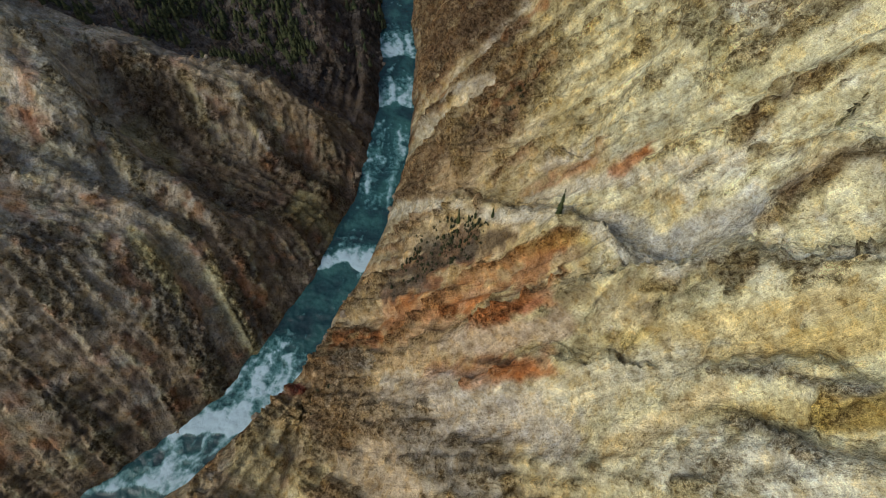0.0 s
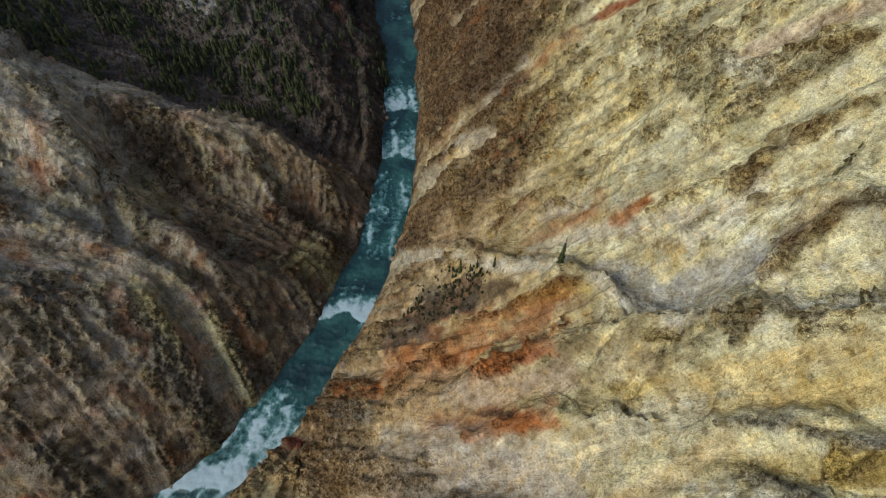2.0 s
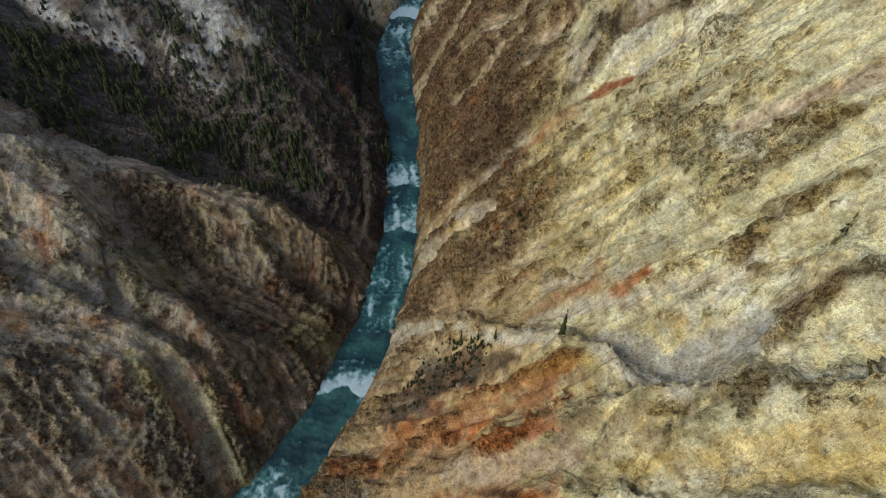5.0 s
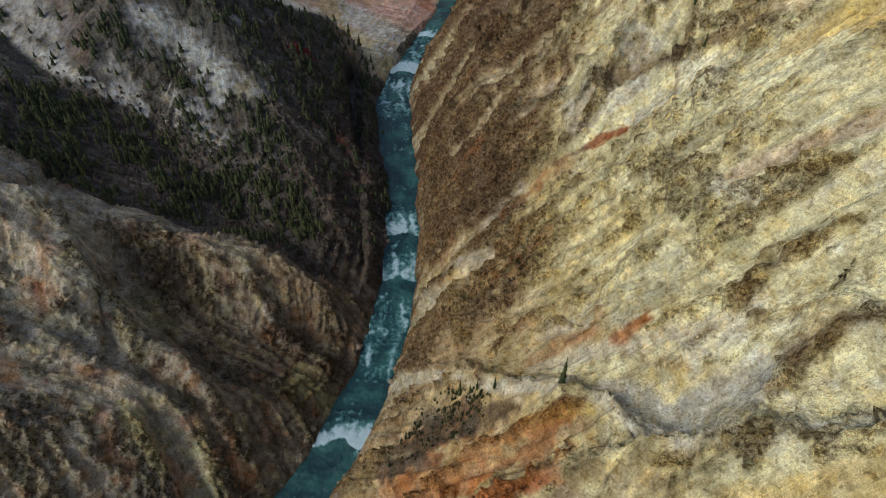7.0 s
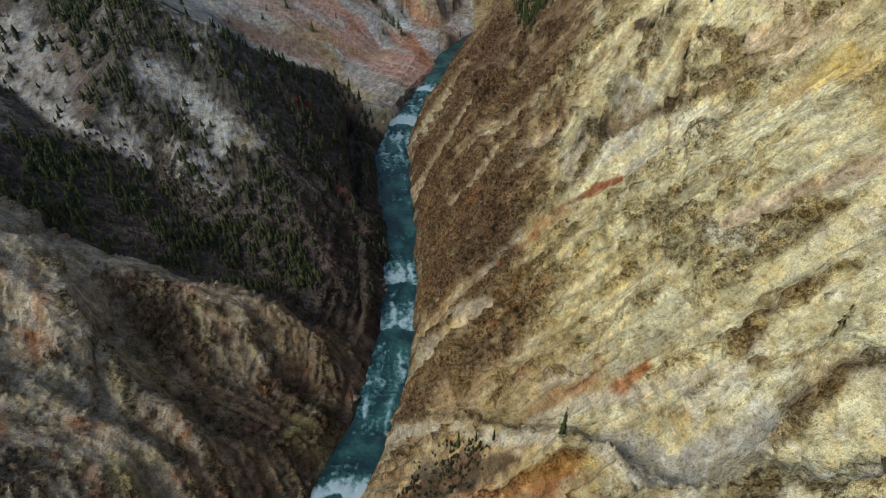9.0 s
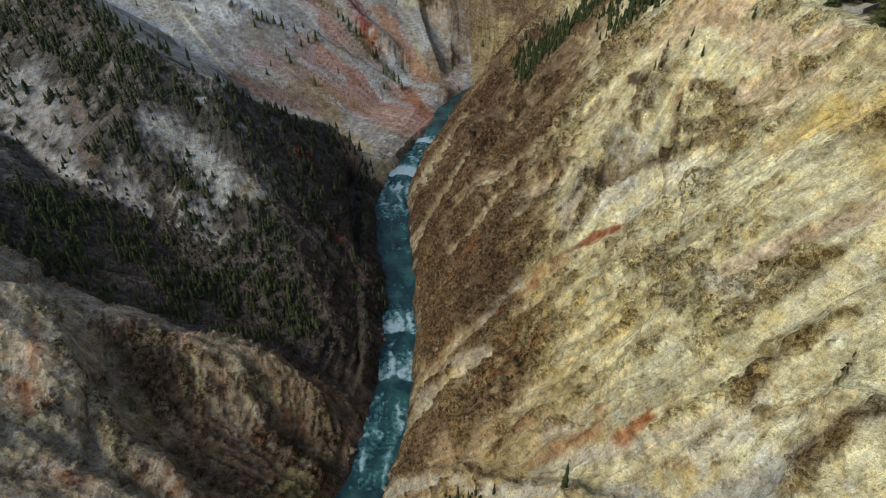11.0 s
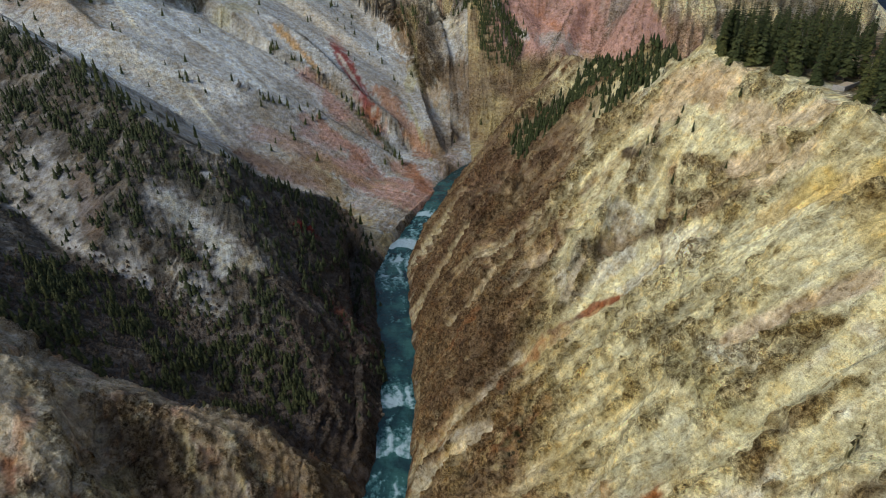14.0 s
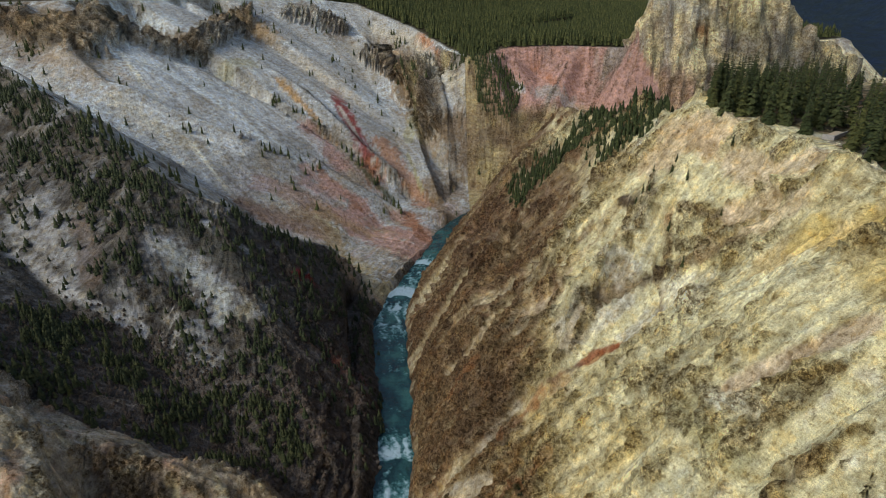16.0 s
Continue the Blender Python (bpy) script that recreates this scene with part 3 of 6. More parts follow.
seam("crag", (0.17, 0.16, 0.14), 4.2, 0.75, (67, 261, 134), (75, 272, 145))
seam("crag", (0.16, 0.14, 0.11), 3.9, 0.65, (32, 302, 101), (50, 292, 115), (65, 279, 130))
seam("crag", (0.14, 0.10, 0.07), 3.2, 0.75, (91, 267, 151), (100, 265, 159), (106, 245, 163))
seam("chute", CREAM, 3.7, 0.88, (64, 244, 119), (77, 247, 131), (93, 247, 147), (101, 248, 159))
seam("flat", (0.27, 0.09, 0.045), 1.7, 0.85, (69, 242, 121), (76, 243, 128), (84, 238, 136))
seam("flat", (0.12, 0.07, 0.05), 1.8, 0.80, (56, 244, 111), (69, 242, 121))
seam("flat", BROWN, 1.4, 0.70, (99, 232, 156), (105, 243, 161))
seam("crag", (0.27, 0.25, 0.18), 3.2, 0.75, (88, 177, 158), (91, 172, 165), (90, 156, 172), (86, 150, 166))
seam("chute", (0.53, 0.42, 0.31), 3.9, 0.75, (95, 153, 177), (105, 147, 191), (116, 140, 204), (120, 138, 209))
seam("crag", (0.30, 0.16, 0.08), 2.4, 0.70, (115, 277, 189), (112, 261, 171))
seam("crag", (0.22, 0.15, 0.09), 3.5, 0.70, (112, 245, 173), (120, 233, 187), (127, 221, 200))
seam("crag", (0.22, 0.16, 0.10), 2.9, 0.60, (134, 253, 201), (127, 253, 189))
seam("chute", (0.62, 0.47, 0.22), 6.5, 0.62, (123, 199, 198), (131, 190, 210), (139, 180, 219))
seam("chute", (0.56, 0.44, 0.29), 7.1, 0.75, (134, 248, 198), (140, 231, 211))
seam("flat", (0.09, 0.07, 0.05), 2.9, 0.85, (101, 306, 184), (102, 302, 184))
seam("crag", LIME, 5.8, 0.50, (109, 238, 167), (107, 208, 173))
seam("crag", (0.17, 0.115, 0.075), 12.2, 0.55, (6, 334, 53), (36, 259, 88), (51, 263, 105))
seam("chute", (0.40, 0.33, 0.22), 3.4, 0.81, (6, 329, 52), (20, 314, 79), (35, 334, 93))
seam("crag", (0.50, 0.46, 0.30), 6.8, 0.50, (80, 327, 163), (95, 320, 178))
seam("crag", (0.33, 0.20, 0.10), 3.1, 0.60, (53, 261, 107), (56, 263, 113))
seam("flat", (0.48, 0.46, 0.43), 4.2, 0.85, (-315, 402, 108), (-285, 383, 100), (-247, 357, 97), (-219, 350, 84), (-201, 347, 74))
seam("flat", (0.42, 0.43, 0.40), 7.5, 0.80, (-201, 403, 112), (-182, 390, 96), (-156, 374, 87), (-150, 365, 81))
seam("flat", (0.44, 0.45, 0.45), 3.3, 0.80, (-184, 431, 120), (-150, 425, 100))
seam("flat", (0.40, 0.38, 0.34), 7.1, 0.75, (-178, 341, 71), (-154, 333, 63))
seam("flat", (0.38, 0.36, 0.32), 5.1, 0.69, (-189, 361, 81), (-171, 345, 72))
seam("flat", (0.33, 0.30, 0.21), 5.6, 0.69, (-140, 364, 77), (-129, 391, 82))
seam("flat", (0.38, 0.36, 0.33), 14.4, 0.60, (-319, 438, 130), (-288, 395, 106))
seam("flat", (0.36, 0.34, 0.31), 7.5, 0.60, (-224, 367, 99), (-211, 355, 84))
seam("flat", (0.065, 0.065, 0.055), 8.3, 0.69, (-220, 429, 133), (-186, 421, 116), (-148, 397, 97))
seam("flat", (0.065, 0.065, 0.055), 4.1, 0.69, (-239, 388, 114), (-227, 367, 100))
seam("flat", (0.16, 0.11, 0.08), 7.6, 0.60, (-272, 420, 125), (-242, 369, 103))
seam("flat", (0.085, 0.07, 0.06), 25.9, 0.69, (-127, 440, 80), (-101, 425, 58), (-66, 402, 20))
seam("flat", (0.24, 0.035, 0.03), 4.8, 0.80, (-117, 437, 74), (-109, 446, 64))
seam("flat", (0.20, 0.075, 0.045), 7.8, 0.69, (-79, 375, 38), (-69, 357, 28))
seam("flat", (0.17, 0.09, 0.055), 6.5, 0.60, (-105, 371, 56), (-90, 372, 41))
seam("flat", (0.19, 0.10, 0.06), 6.8, 0.50, (-67, 340, 28), (-50, 355, 5))
seam("flat", (0.42, 0.32, 0.23), 6.7, 0.69, (-96, 519, 46), (-74, 512, 20), (-52, 508, -3))
seam("flat", (0.47, 0.30, 0.26), 8.1, 0.69, (-107, 688, 32), (-53, 642, 12), (-9, 638, -3))
seam("flat", (0.48, 0.44, 0.40), 2.8, 0.80, (-224, 558, 98), (-202, 555, 81), (-143, 470, 96))
seam("flat", (0.36, 0.26, 0.17), 11.5, 0.60, (-162, 648, 48), (-125, 629, 24), (-81, 555, 22))
seam("cliff", BROWN, 27.3, 0.60, (-547, 808, 242), (-510, 800, 232))
seam("cliff", (0.33, 0.26, 0.17), 35.4, 0.65, (-488, 797, 229), (-451, 790, 219), (-447, 851, 231))
seam("flat", (0.07, 0.075, 0.065), 8.2, 0.80, (-475, 896, 253), (-436, 840, 225), (-419, 832, 215))
seam("flat", (0.62, 0.65, 0.66), 8.9, 0.85, (-421, 797, 212), (-354, 811, 178), (-280, 792, 137), (-183, 729, 83))
seam("flat", (0.60, 0.62, 0.62), 5.8, 0.80, (-361, 888, 184), (-274, 820, 139), (-167, 732, 75))
seam("flat", (0.62, 0.66, 0.68), 17.5, 0.80, (-472, 902, 253), (-446, 939, 232), (-405, 939, 228))
seam("flat", (0.36, 0.34, 0.22), 14.5, 0.60, (-313, 890, 162), (-282, 918, 178))
seam("flat", (0.46, 0.29, 0.14), 5.1, 0.80, (-238, 900, 156), (-194, 867, 122), (-142, 826, 73))
seam("flat", (0.25, 0.06, 0.055), 8.6, 0.85, (-168, 947, 125), (-132, 879, 94), (-100, 811, 64))
seam("flat", (0.34, 0.15, 0.08), 9.6, 0.75, (-94, 807, 55), (-43, 719, 14), (-17, 659, 4))
seam("flat", (0.52, 0.48, 0.42), 3.2, 0.85, (-152, 911, 113), (-94, 809, 61), (-57, 718, 21))
seam("flat", (0.36, 0.34, 0.20), 2.9, 0.80, (-47, 846, 60), (-15, 750, 10), (7, 540, 65))
seam("flat", (0.45, 0.28, 0.24), 8.7, 0.69, (-170, 727, 73), (-127, 710, 48), (-95, 706, 33))
seam("flat", (0.06, 0.075, 0.04), 3.9, 0.80, (-116, 800, 58), (-61, 764, 13))
seam("flat", (0.55, 0.52, 0.47), 3.7, 0.80, (-448, 720, 186), (-342, 684, 139), (-286, 657, 107))
seam("flat", (0.56, 0.52, 0.47), 3.1, 0.85, (-286, 657, 107), (-172, 450, 124), (-191, 604, 45), (-133, 613, 21))
seam("cliff", (0.17, 0.135, 0.10), 29.4, 0.55, (-117, 1095, 164), (-37, 1040, 143), (-15, 931, 80))
seam("flat", (0.36, 0.34, 0.20), 8.2, 0.65, (-48, 883, 67), (-36, 993, 105))
seam("flat", (0.45, 0.21, 0.12), 7.2, 0.75, (-34, 1130, 188), (-1, 1041, 150))
seam("flat", (0.48, 0.31, 0.27), 8.2, 0.75, (-122, 677, 37), (-54, 655, 10), (-13, 648, -2))
seam("flat", (0.28, 0.19, 0.13), 14.5, 0.60, (-217, 621, 66), (-142, 634, 33))
seam("cliff", (0.42, 0.40, 0.37), 24.5, 0.60, (-261, 1146, 226), (-185, 1169, 205))
seam("cliff", (0.26, 0.22, 0.17), 25.0, 0.60, (-400, 861, 208), (-351, 916, 202), (-329, 1071, 222))
seam("flat", (0.50, 0.46, 0.40), 21.2, 0.60, (-272, 1011, 183), (-199, 995, 150), (-159, 958, 121))
seam("flat", (0.48, 0.45, 0.38), 14.7, 0.60, (-126, 1203, 202), (-49, 1139, 187), (19, 972, 135))
seam("flat", (0.58, 0.45, 0.29), 7.1, 0.70, (125, 322, 218), (136, 308, 226), (134, 285, 222))
seam("crag", (0.13, 0.085, 0.06), 12.5, 0.60, (12, 555, 66), (42, 589, 96), (60, 552, 131))
seam("crag", (0.42, 0.37, 0.22), 8.1, 0.60, (58, 527, 117), (75, 508, 149), (104, 491, 176))
seam("chute", (0.54, 0.50, 0.35), 3.8, 0.75, (104, 401, 164), (78, 322, 155))
seam("crag", (0.46, 0.38, 0.20), 5.2, 0.60, (111, 401, 172), (109, 324, 199))
seam("crag", (0.24, 0.19, 0.13), 3.1, 0.60, (115, 303, 199), (102, 281, 179))
seam("crag", (0.24, 0.18, 0.12), 3.5, 0.60, (120, 273, 192), (131, 249, 195))
seam("flat", (0.60, 0.46, 0.30), 11.5, 0.70, (117, 311, 204), (130, 307, 217), (134, 287, 225))
seam("chute", (0.57, 0.46, 0.32), 7.8, 0.81, (139, 268, 217), (146, 246, 217), (151, 228, 229))
seam("chute", (0.59, 0.47, 0.31), 6.3, 0.75, (133, 246, 197), (131, 217, 206), (139, 213, 221))
seam("crag", (0.21, 0.16, 0.10), 3.4, 0.80, (118, 260, 177), (128, 245, 187), (134, 232, 199))
seam("crag", (0.24, 0.19, 0.12), 4.0, 0.75, (106, 303, 189), (97, 279, 171))
seam("flat", (0.10, 0.075, 0.055), 2.6, 0.85, (102, 306, 185), (105, 300, 184))
seam("chute", CREAM, 3.3, 0.88, (73, 307, 145), (86, 304, 163))
seam("crag", (0.14, 0.13, 0.11), 3.7, 0.75, (73, 293, 141), (78, 268, 144))
seam("flat", (0.55, 0.42, 0.14), 4.2, 0.60, (129, 193, 208), (136, 195, 215))
seam("flat", (0.60, 0.46, 0.18), 6.0, 0.50, (137, 176, 218), (128, 153, 216))
seam("crag", (0.16, 0.095, 0.06), 8.0, 0.75, (11, 393, 68), (25, 407, 95), (42, 467, 96))
seam("crag", (0.17, 0.10, 0.065), 4.8, 0.75, (46, 310, 116), (57, 368, 114))
seam("crag", (0.16, 0.10, 0.07), 3.9, 0.75, (64, 288, 129), (71, 311, 143))
seam("flat", (0.38, 0.28, 0.17), 2.5, 0.70, (38, 367, 98), (52, 415, 114))
seam("chute", (0.42, 0.36, 0.26), 2.4, 0.88, (63, 252, 127), (73, 265, 140))
seam("crag", (0.52, 0.46, 0.30), 7.9, 0.65, (65, 581, 106), (75, 503, 146), (99, 495, 171))
seam("crag", (0.19, 0.145, 0.11), 20.8, 0.60, (30, 866, 45), (80, 891, 70), (145, 908, 97))
seam("flat", LIME, 7.0, 0.40, (108, 238, 165), (114, 222, 177))
seam("crag", (0.44, 0.41, 0.33), 4.2, 0.75, (-201, 214, 116), (-189, 213, 103), (-175, 194, 92), (-168, 189, 74))
seam("crag", (0.40, 0.36, 0.24), 4.0, 0.70, (-168, 188, 80), (-154, 177, 69), (-146, 167, 62))
seam("crag", (0.36, 0.27, 0.18), 3.4, 0.65, (-179, 224, 85), (-162, 225, 76), (-144, 229, 72))
seam("crag", (0.38, 0.30, 0.19), 2.6, 0.65, (-135, 226, 66), (-116, 224, 55), (-106, 215, 44))
seam("flat", (0.30, 0.25, 0.19), 1.7, 0.60, (-82, 248, 25), (-76, 224, 24))
seam("flat", (0.24, 0.18, 0.12), 9.8, 0.50, (-90, 236, 43), (-71, 224, 23), (-58, 257, 9))
seam("flat", (0.36, 0.33, 0.27), 6.7, 0.55, (-180, 156, 82), (-166, 158, 71), (-154, 156, 61))
seam("flat", (0.085, 0.065, 0.045), 5.3, 0.75, (-22, 115, 49), (-6, 120, 63), (13, 119, 80), (25, 115, 95))
seam("flat", (0.42, 0.33, 0.22), 8.9, 0.75, (-45, 70, 33), (-22, 53, 56), (-33, 36, 48))
seam("flat", (0.44, 0.36, 0.26), 7.8, 0.60, (-20, 64, 57), (-1, 53, 76))
WOODED = np.zeros(GX.shape)


def wooded(a, b, width, amount):
    """Trees along the ground from a to b."""
    lo, hi = np.minimum(a, b) - 3 * width, np.maximum(a, b) + 3 * width
    i0, i1 = np.searchsorted(YS, (lo[1], hi[1]))
    j0, j1 = np.searchsorted(XS, (lo[0], hi[0]))
    cut = np.s_[i0:i1, j0:j1]
    d = nearest(GX[cut], GY[cut], (a, b))[0] / width
    WOODED[cut] = np.maximum(WOODED[cut], amount * step(1.3, 0.5, d + 0.5 * PATCH[cut] + 0.5 * BLOTCH[cut]) * np.clip(0.55 + 1.2 * BLOTCH[cut] + 0.7 * SPECK[cut], 0, 1))


wooded((-417, 580), (-340, 522), 14.1, 0.90)
wooded((-340, 522), (-290, 491), 12.7, 0.90)
wooded((-307, 532), (-240, 465), 13.4, 0.70)
wooded((-240, 465), (-218, 490), 12.6, 0.70)
wooded((-218, 490), (-174, 444), 12.2, 0.70)
wooded((-174, 444), (-135, 469), 11.9, 0.70)
wooded((-366, 508), (-280, 449), 8.7, 0.70)
wooded((-280, 449), (-223, 415), 7.7, 0.70)
wooded((-262, 461), (-195, 427), 12.0, 0.60)
wooded((-195, 427), (-149, 424), 11.3, 0.60)
wooded((-373, 495), (-321, 428), 8.7, 0.35)
wooded((-305, 474), (-246, 407), 7.9, 0.35)
wooded((-232, 710), (-156, 728), 9.6, 0.32)
wooded((-156, 728), (-120, 712), 9.6, 0.32)
wooded((-317, 701), (-271, 692), 6.4, 0.25)
wooded((-243, 860), (-198, 850), 4.7, 0.80)
wooded((-176, 847), (-143, 829), 5.5, 0.50)
wooded((-143, 829), (-92, 783), 5.3, 0.50)
wooded((-92, 783), (-50, 719), 5.0, 0.50)
wooded((-170, 1044), (-96, 930), 18.9, 0.12)
wooded((-92, 1150), (-37, 1016), 25.0, 0.25)
wooded((-392, 1075), (-358, 1073), 14.2, 0.30)
wooded((-326, 1100), (-280, 1054), 11.6, 0.30)
wooded((-517, 947), (-472, 888), 5.4, 0.60)
wooded((-549, 825), (-489, 752), 13.8, 0.25)
wooded((38, 1000), (108, 964), 18.6, 0.90)
wooded((108, 964), (79, 928), 18.1, 0.90)
wooded((-160, 1324), (-9, 1165), 10.4, 0.50)
wooded((140, 399), (120, 463), 6.2, 0.90)
wooded((120, 463), (103, 465), 6.7, 0.90)
wooded((103, 465), (72, 473), 6.8, 0.90)
wooded((122, 474), (132, 401), 7.8, 0.70)
wooded((-143, 468), (-113, 495), 10.1, 0.30)
wooded((-113, 495), (-79, 524), 10.8, 0.30)
wooded((-117, 415), (-71, 454), 13.8, 0.25)
wooded((-239, 378), (-220, 393), 10.1, 0.30)
wooded((-214, 383), (-152, 359), 6.7, 0.30)
wooded((-152, 359), (-101, 329), 6.3, 0.30)
# how rocky the face is: crags on spurs, smooth scree in the gullies between
CRAGS = step(0.34, 0.72, 0.35 + 0.26 * PATCH + 0.28 * BLOTCH + 0.36 * BROAD + 0.32 * NARROW + 0.28 * SPECK + 0.9 * COVER)
STEEPY = step(0.25, 0.6, STEEP)
FLUTE = (1 - np.clip(np.abs(BROAD), 0, 1)) ** 2 - 0.4
THREAD = (1 - np.clip(np.abs(NARROW), 0, 1)) ** 2 - 0.4
CLIFF = np.zeros(GX.shape, np.float32)
for cut, colour, w, kind in SEAMS:
    if kind == "cliff":
        CLIFF[cut] = np.maximum(CLIFF[cut], step(0.12, 0.3, w))
CALM = np.where(L3, 0.3 + 0.7 * step(0.8, 1.2, STEEP), np.where(L1, 1.0, np.where(L2, 0.7, 1.0)))
ROCK = np.maximum(CRAGS * STEEPY * CALM, np.maximum(0.9 * CLIFF, 0.85 * CASTLE))
FADE = step(0, 14, SHORE)
NEARBY = step(4.5, 1.8, np.gradient(YS)[:, None] + 0 * GX)   # small relief where the grid is fine enough to carry it
RISE = FADE * (step(0.2, 0.5, STEEP) * (2.6 * WIDE * np.where(WALL | L1, 0.5, 1.0) + np.where(L1, 0.7, np.where(L2, 0.8, 2.0)) * BROAD + NEARBY * (0.7 + 1.2 * ROCK) * NARROW)
               + ROCK * (0.7 + 2.2 * (KNOB - 0.42) + 2.6 * (SPIRE - 0.42) + NEARBY * 2.0 * (NODULE - 0.42)) + RELIEF * 0.8 + STEEPY * (FLUTE * np.where(L1, 0.9, np.where(WALL, 0.5 + 1.6 * step(230, 420, GY), 0.4)) + NEARBY * THREAD * np.where(L1, 0.7, 0.6)) + STEEPY * CALM * (np.where(L1, 0.6, 1.4) * (KNOB - 0.42) + NEARBY * (np.where(L1, 0.35, 0.9) * SPECK + 0.4 * HAIR + 0.8 * (NODULE - 0.42))) + np.where(L1, 0.8, 2.0) * LUMP)
RISE = RISE * np.where(L3, 0.14 + 0.86 * step(0.9, 1.2, STEEP), np.where(L2, 0.7, 1.0))
RISE = RISE * np.where(NORTH & ~CASTLE, 0.4, 1.0)
RISE = RISE + CASTLE * 20 * (craggy(GX, GY, BASE * 0.25, 34, 3, 99) - 0.42)
RISE = RISE + CLIFF * (26 * (craggy(GX, GY, BASE * 0.1, 42, 3, 113) - 0.42) + 12) + CASTLE * 11 * (craggy(GX, GY, BASE * 0.15, 15, 2, 117) - 0.42)
RISE = np.where(TOP > 0.5, 1.2 * LUMP * FADE, RISE)
LEN = np.sqrt(1 + STEEP ** 2)
PX, PY, PZ = GX - RISE * SLOPE_X / LEN, GY - RISE * SLOPE_Y / LEN, BASE + RISE / LEN + FADE * ROCK * 1.6 * np.maximum(SPIRE - 0.35, 0)
PZ = np.where(SHORE < 0, np.minimum(PZ, -0.6), PZ)

def blend(hue, other, weight):
    return hue + (np.asarray(other, np.float32) - hue) * np.clip(weight, 0, 1)[..., None]


def fill(colour):
    return np.ones(GX.shape + (3,), np.float32) * np.asarray(colour, np.float32)


HUE = fill(BROWN)
# the sunny wall: cream and yellow high up, brown towards the river and the far spur
brownline = np.interp(GY, (60, 150, 250, 330, 400, 480, 600), (10, 50, 90, 158, 196, 222, 230)) + 22 * WIDE + 2.2 * WAVER
low = step(34, -26, PZ - brownline)
wall = blend(fill(CREAM), BUFF, 0.1 + 0.6 * PATCH + 0.2 * CRAGS + 0.75 * step(185, 95, PZ + WAVER))
wall = blend(wall, OCHRE, step(0.1, 0.75, 0.45 * PATCH - 0.5 * BROAD + 0.9 * LUMP) * 0.45)
wall = blend(wall, OCHRE, step(0.2, 0.8, BLOTCH + 0.4 * SPECK) * 0.3)
wall = blend(wall, OLIVE, step(0.1, 0.6, -BLOTCH + 0.5 * PATCH) * CRAGS * 0.25)
wall = blend(wall, OCHRE, step(0.0, 0.6, BLOTCH + 0.5 * SPECK) * CRAGS * 0.35)
wall = blend(wall, GREY, step(0.3, 1.0, BROAD + 0.5 * BLOTCH) * 0.3)
wall = blend(wall, CHALK, step(0.2, 1.0, -BROAD + BLOTCH - LUMP) * 0.5)
wall = blend(wall, TAN, step(135, 60, PZ + WAVER) * step(250, 180, GY) * 0.7)
wall = blend(wall, (0.34, 0.28, 0.18), step(220, 420, GY) * (0.35 + 0.5 * PATCH + 0.3 * SPECK + 0.3 * NARROW))
wall = blend(wall, blend(fill(BROWN), TAN, 0.3 + 0.6 * NARROW + 0.4 * BLOTCH), np.clip(low * (0.72 + 0.35 * BROAD + 0.35 * NARROW + 0.4 * PATCH + 0.25 * CRAGS), 0, 0.95))
dim = 0.45 + 0.6 * step(270, 400, GY)
wall = blend(wall, UMBER, step(0.0, 0.6, NARROW + 0.6 * HAIR + 0.3 * BROAD) * low * 0.45 * dim)
wall = blend(wall, (0.50, 0.43, 0.28), step(0.1, 0.7, -NARROW - 0.4 * BROAD + 0.4 * SPECK) * low * 0.75)
# crevice shade painted in umber between the spires
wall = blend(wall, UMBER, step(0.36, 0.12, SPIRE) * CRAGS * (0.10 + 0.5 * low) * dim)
wall = blend(wall, UMBER, step(0.0, 0.5, PATCH + 0.4 * NARROW) * low * 0.55 * dim)
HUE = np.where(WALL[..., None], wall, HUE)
# the shaded near slope: some of that shade is in its dark grey-brown colour
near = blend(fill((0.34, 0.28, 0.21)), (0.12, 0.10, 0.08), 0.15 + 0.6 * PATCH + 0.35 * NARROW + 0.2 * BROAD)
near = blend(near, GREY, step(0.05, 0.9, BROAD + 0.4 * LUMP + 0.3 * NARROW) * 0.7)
# hollows among the knobs darkened in place of shade
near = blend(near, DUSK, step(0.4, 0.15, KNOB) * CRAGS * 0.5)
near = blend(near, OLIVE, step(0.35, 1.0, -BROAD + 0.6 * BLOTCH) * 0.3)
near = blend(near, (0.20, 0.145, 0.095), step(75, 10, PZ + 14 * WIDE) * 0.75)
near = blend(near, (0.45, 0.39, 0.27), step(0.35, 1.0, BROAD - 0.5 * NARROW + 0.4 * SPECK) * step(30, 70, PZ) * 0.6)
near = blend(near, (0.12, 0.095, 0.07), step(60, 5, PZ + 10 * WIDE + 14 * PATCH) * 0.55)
near = blend(near, (0.38, 0.35, 0.30), step(60, 110, PZ) * (0.35 + 0.3 * BLOTCH))
tint = rough(GX + 2 * NARROW, GY, BASE * 0.6, 8, 3, 131)
near = blend(near, (0.30, 0.135, 0.07), step(0.18, 0.5, tint + 0.25 * SPECK + 0.15 * NARROW) * 0.5)
near = blend(near, (0.34, 0.325, 0.22), step(0.15, 0.5, -tint + 0.3 * NARROW + 0.2 * BROAD) * 0.55)
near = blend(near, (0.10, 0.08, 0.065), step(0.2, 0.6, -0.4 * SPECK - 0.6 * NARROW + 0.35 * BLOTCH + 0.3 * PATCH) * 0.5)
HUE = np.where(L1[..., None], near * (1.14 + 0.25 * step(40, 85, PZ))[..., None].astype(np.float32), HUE)
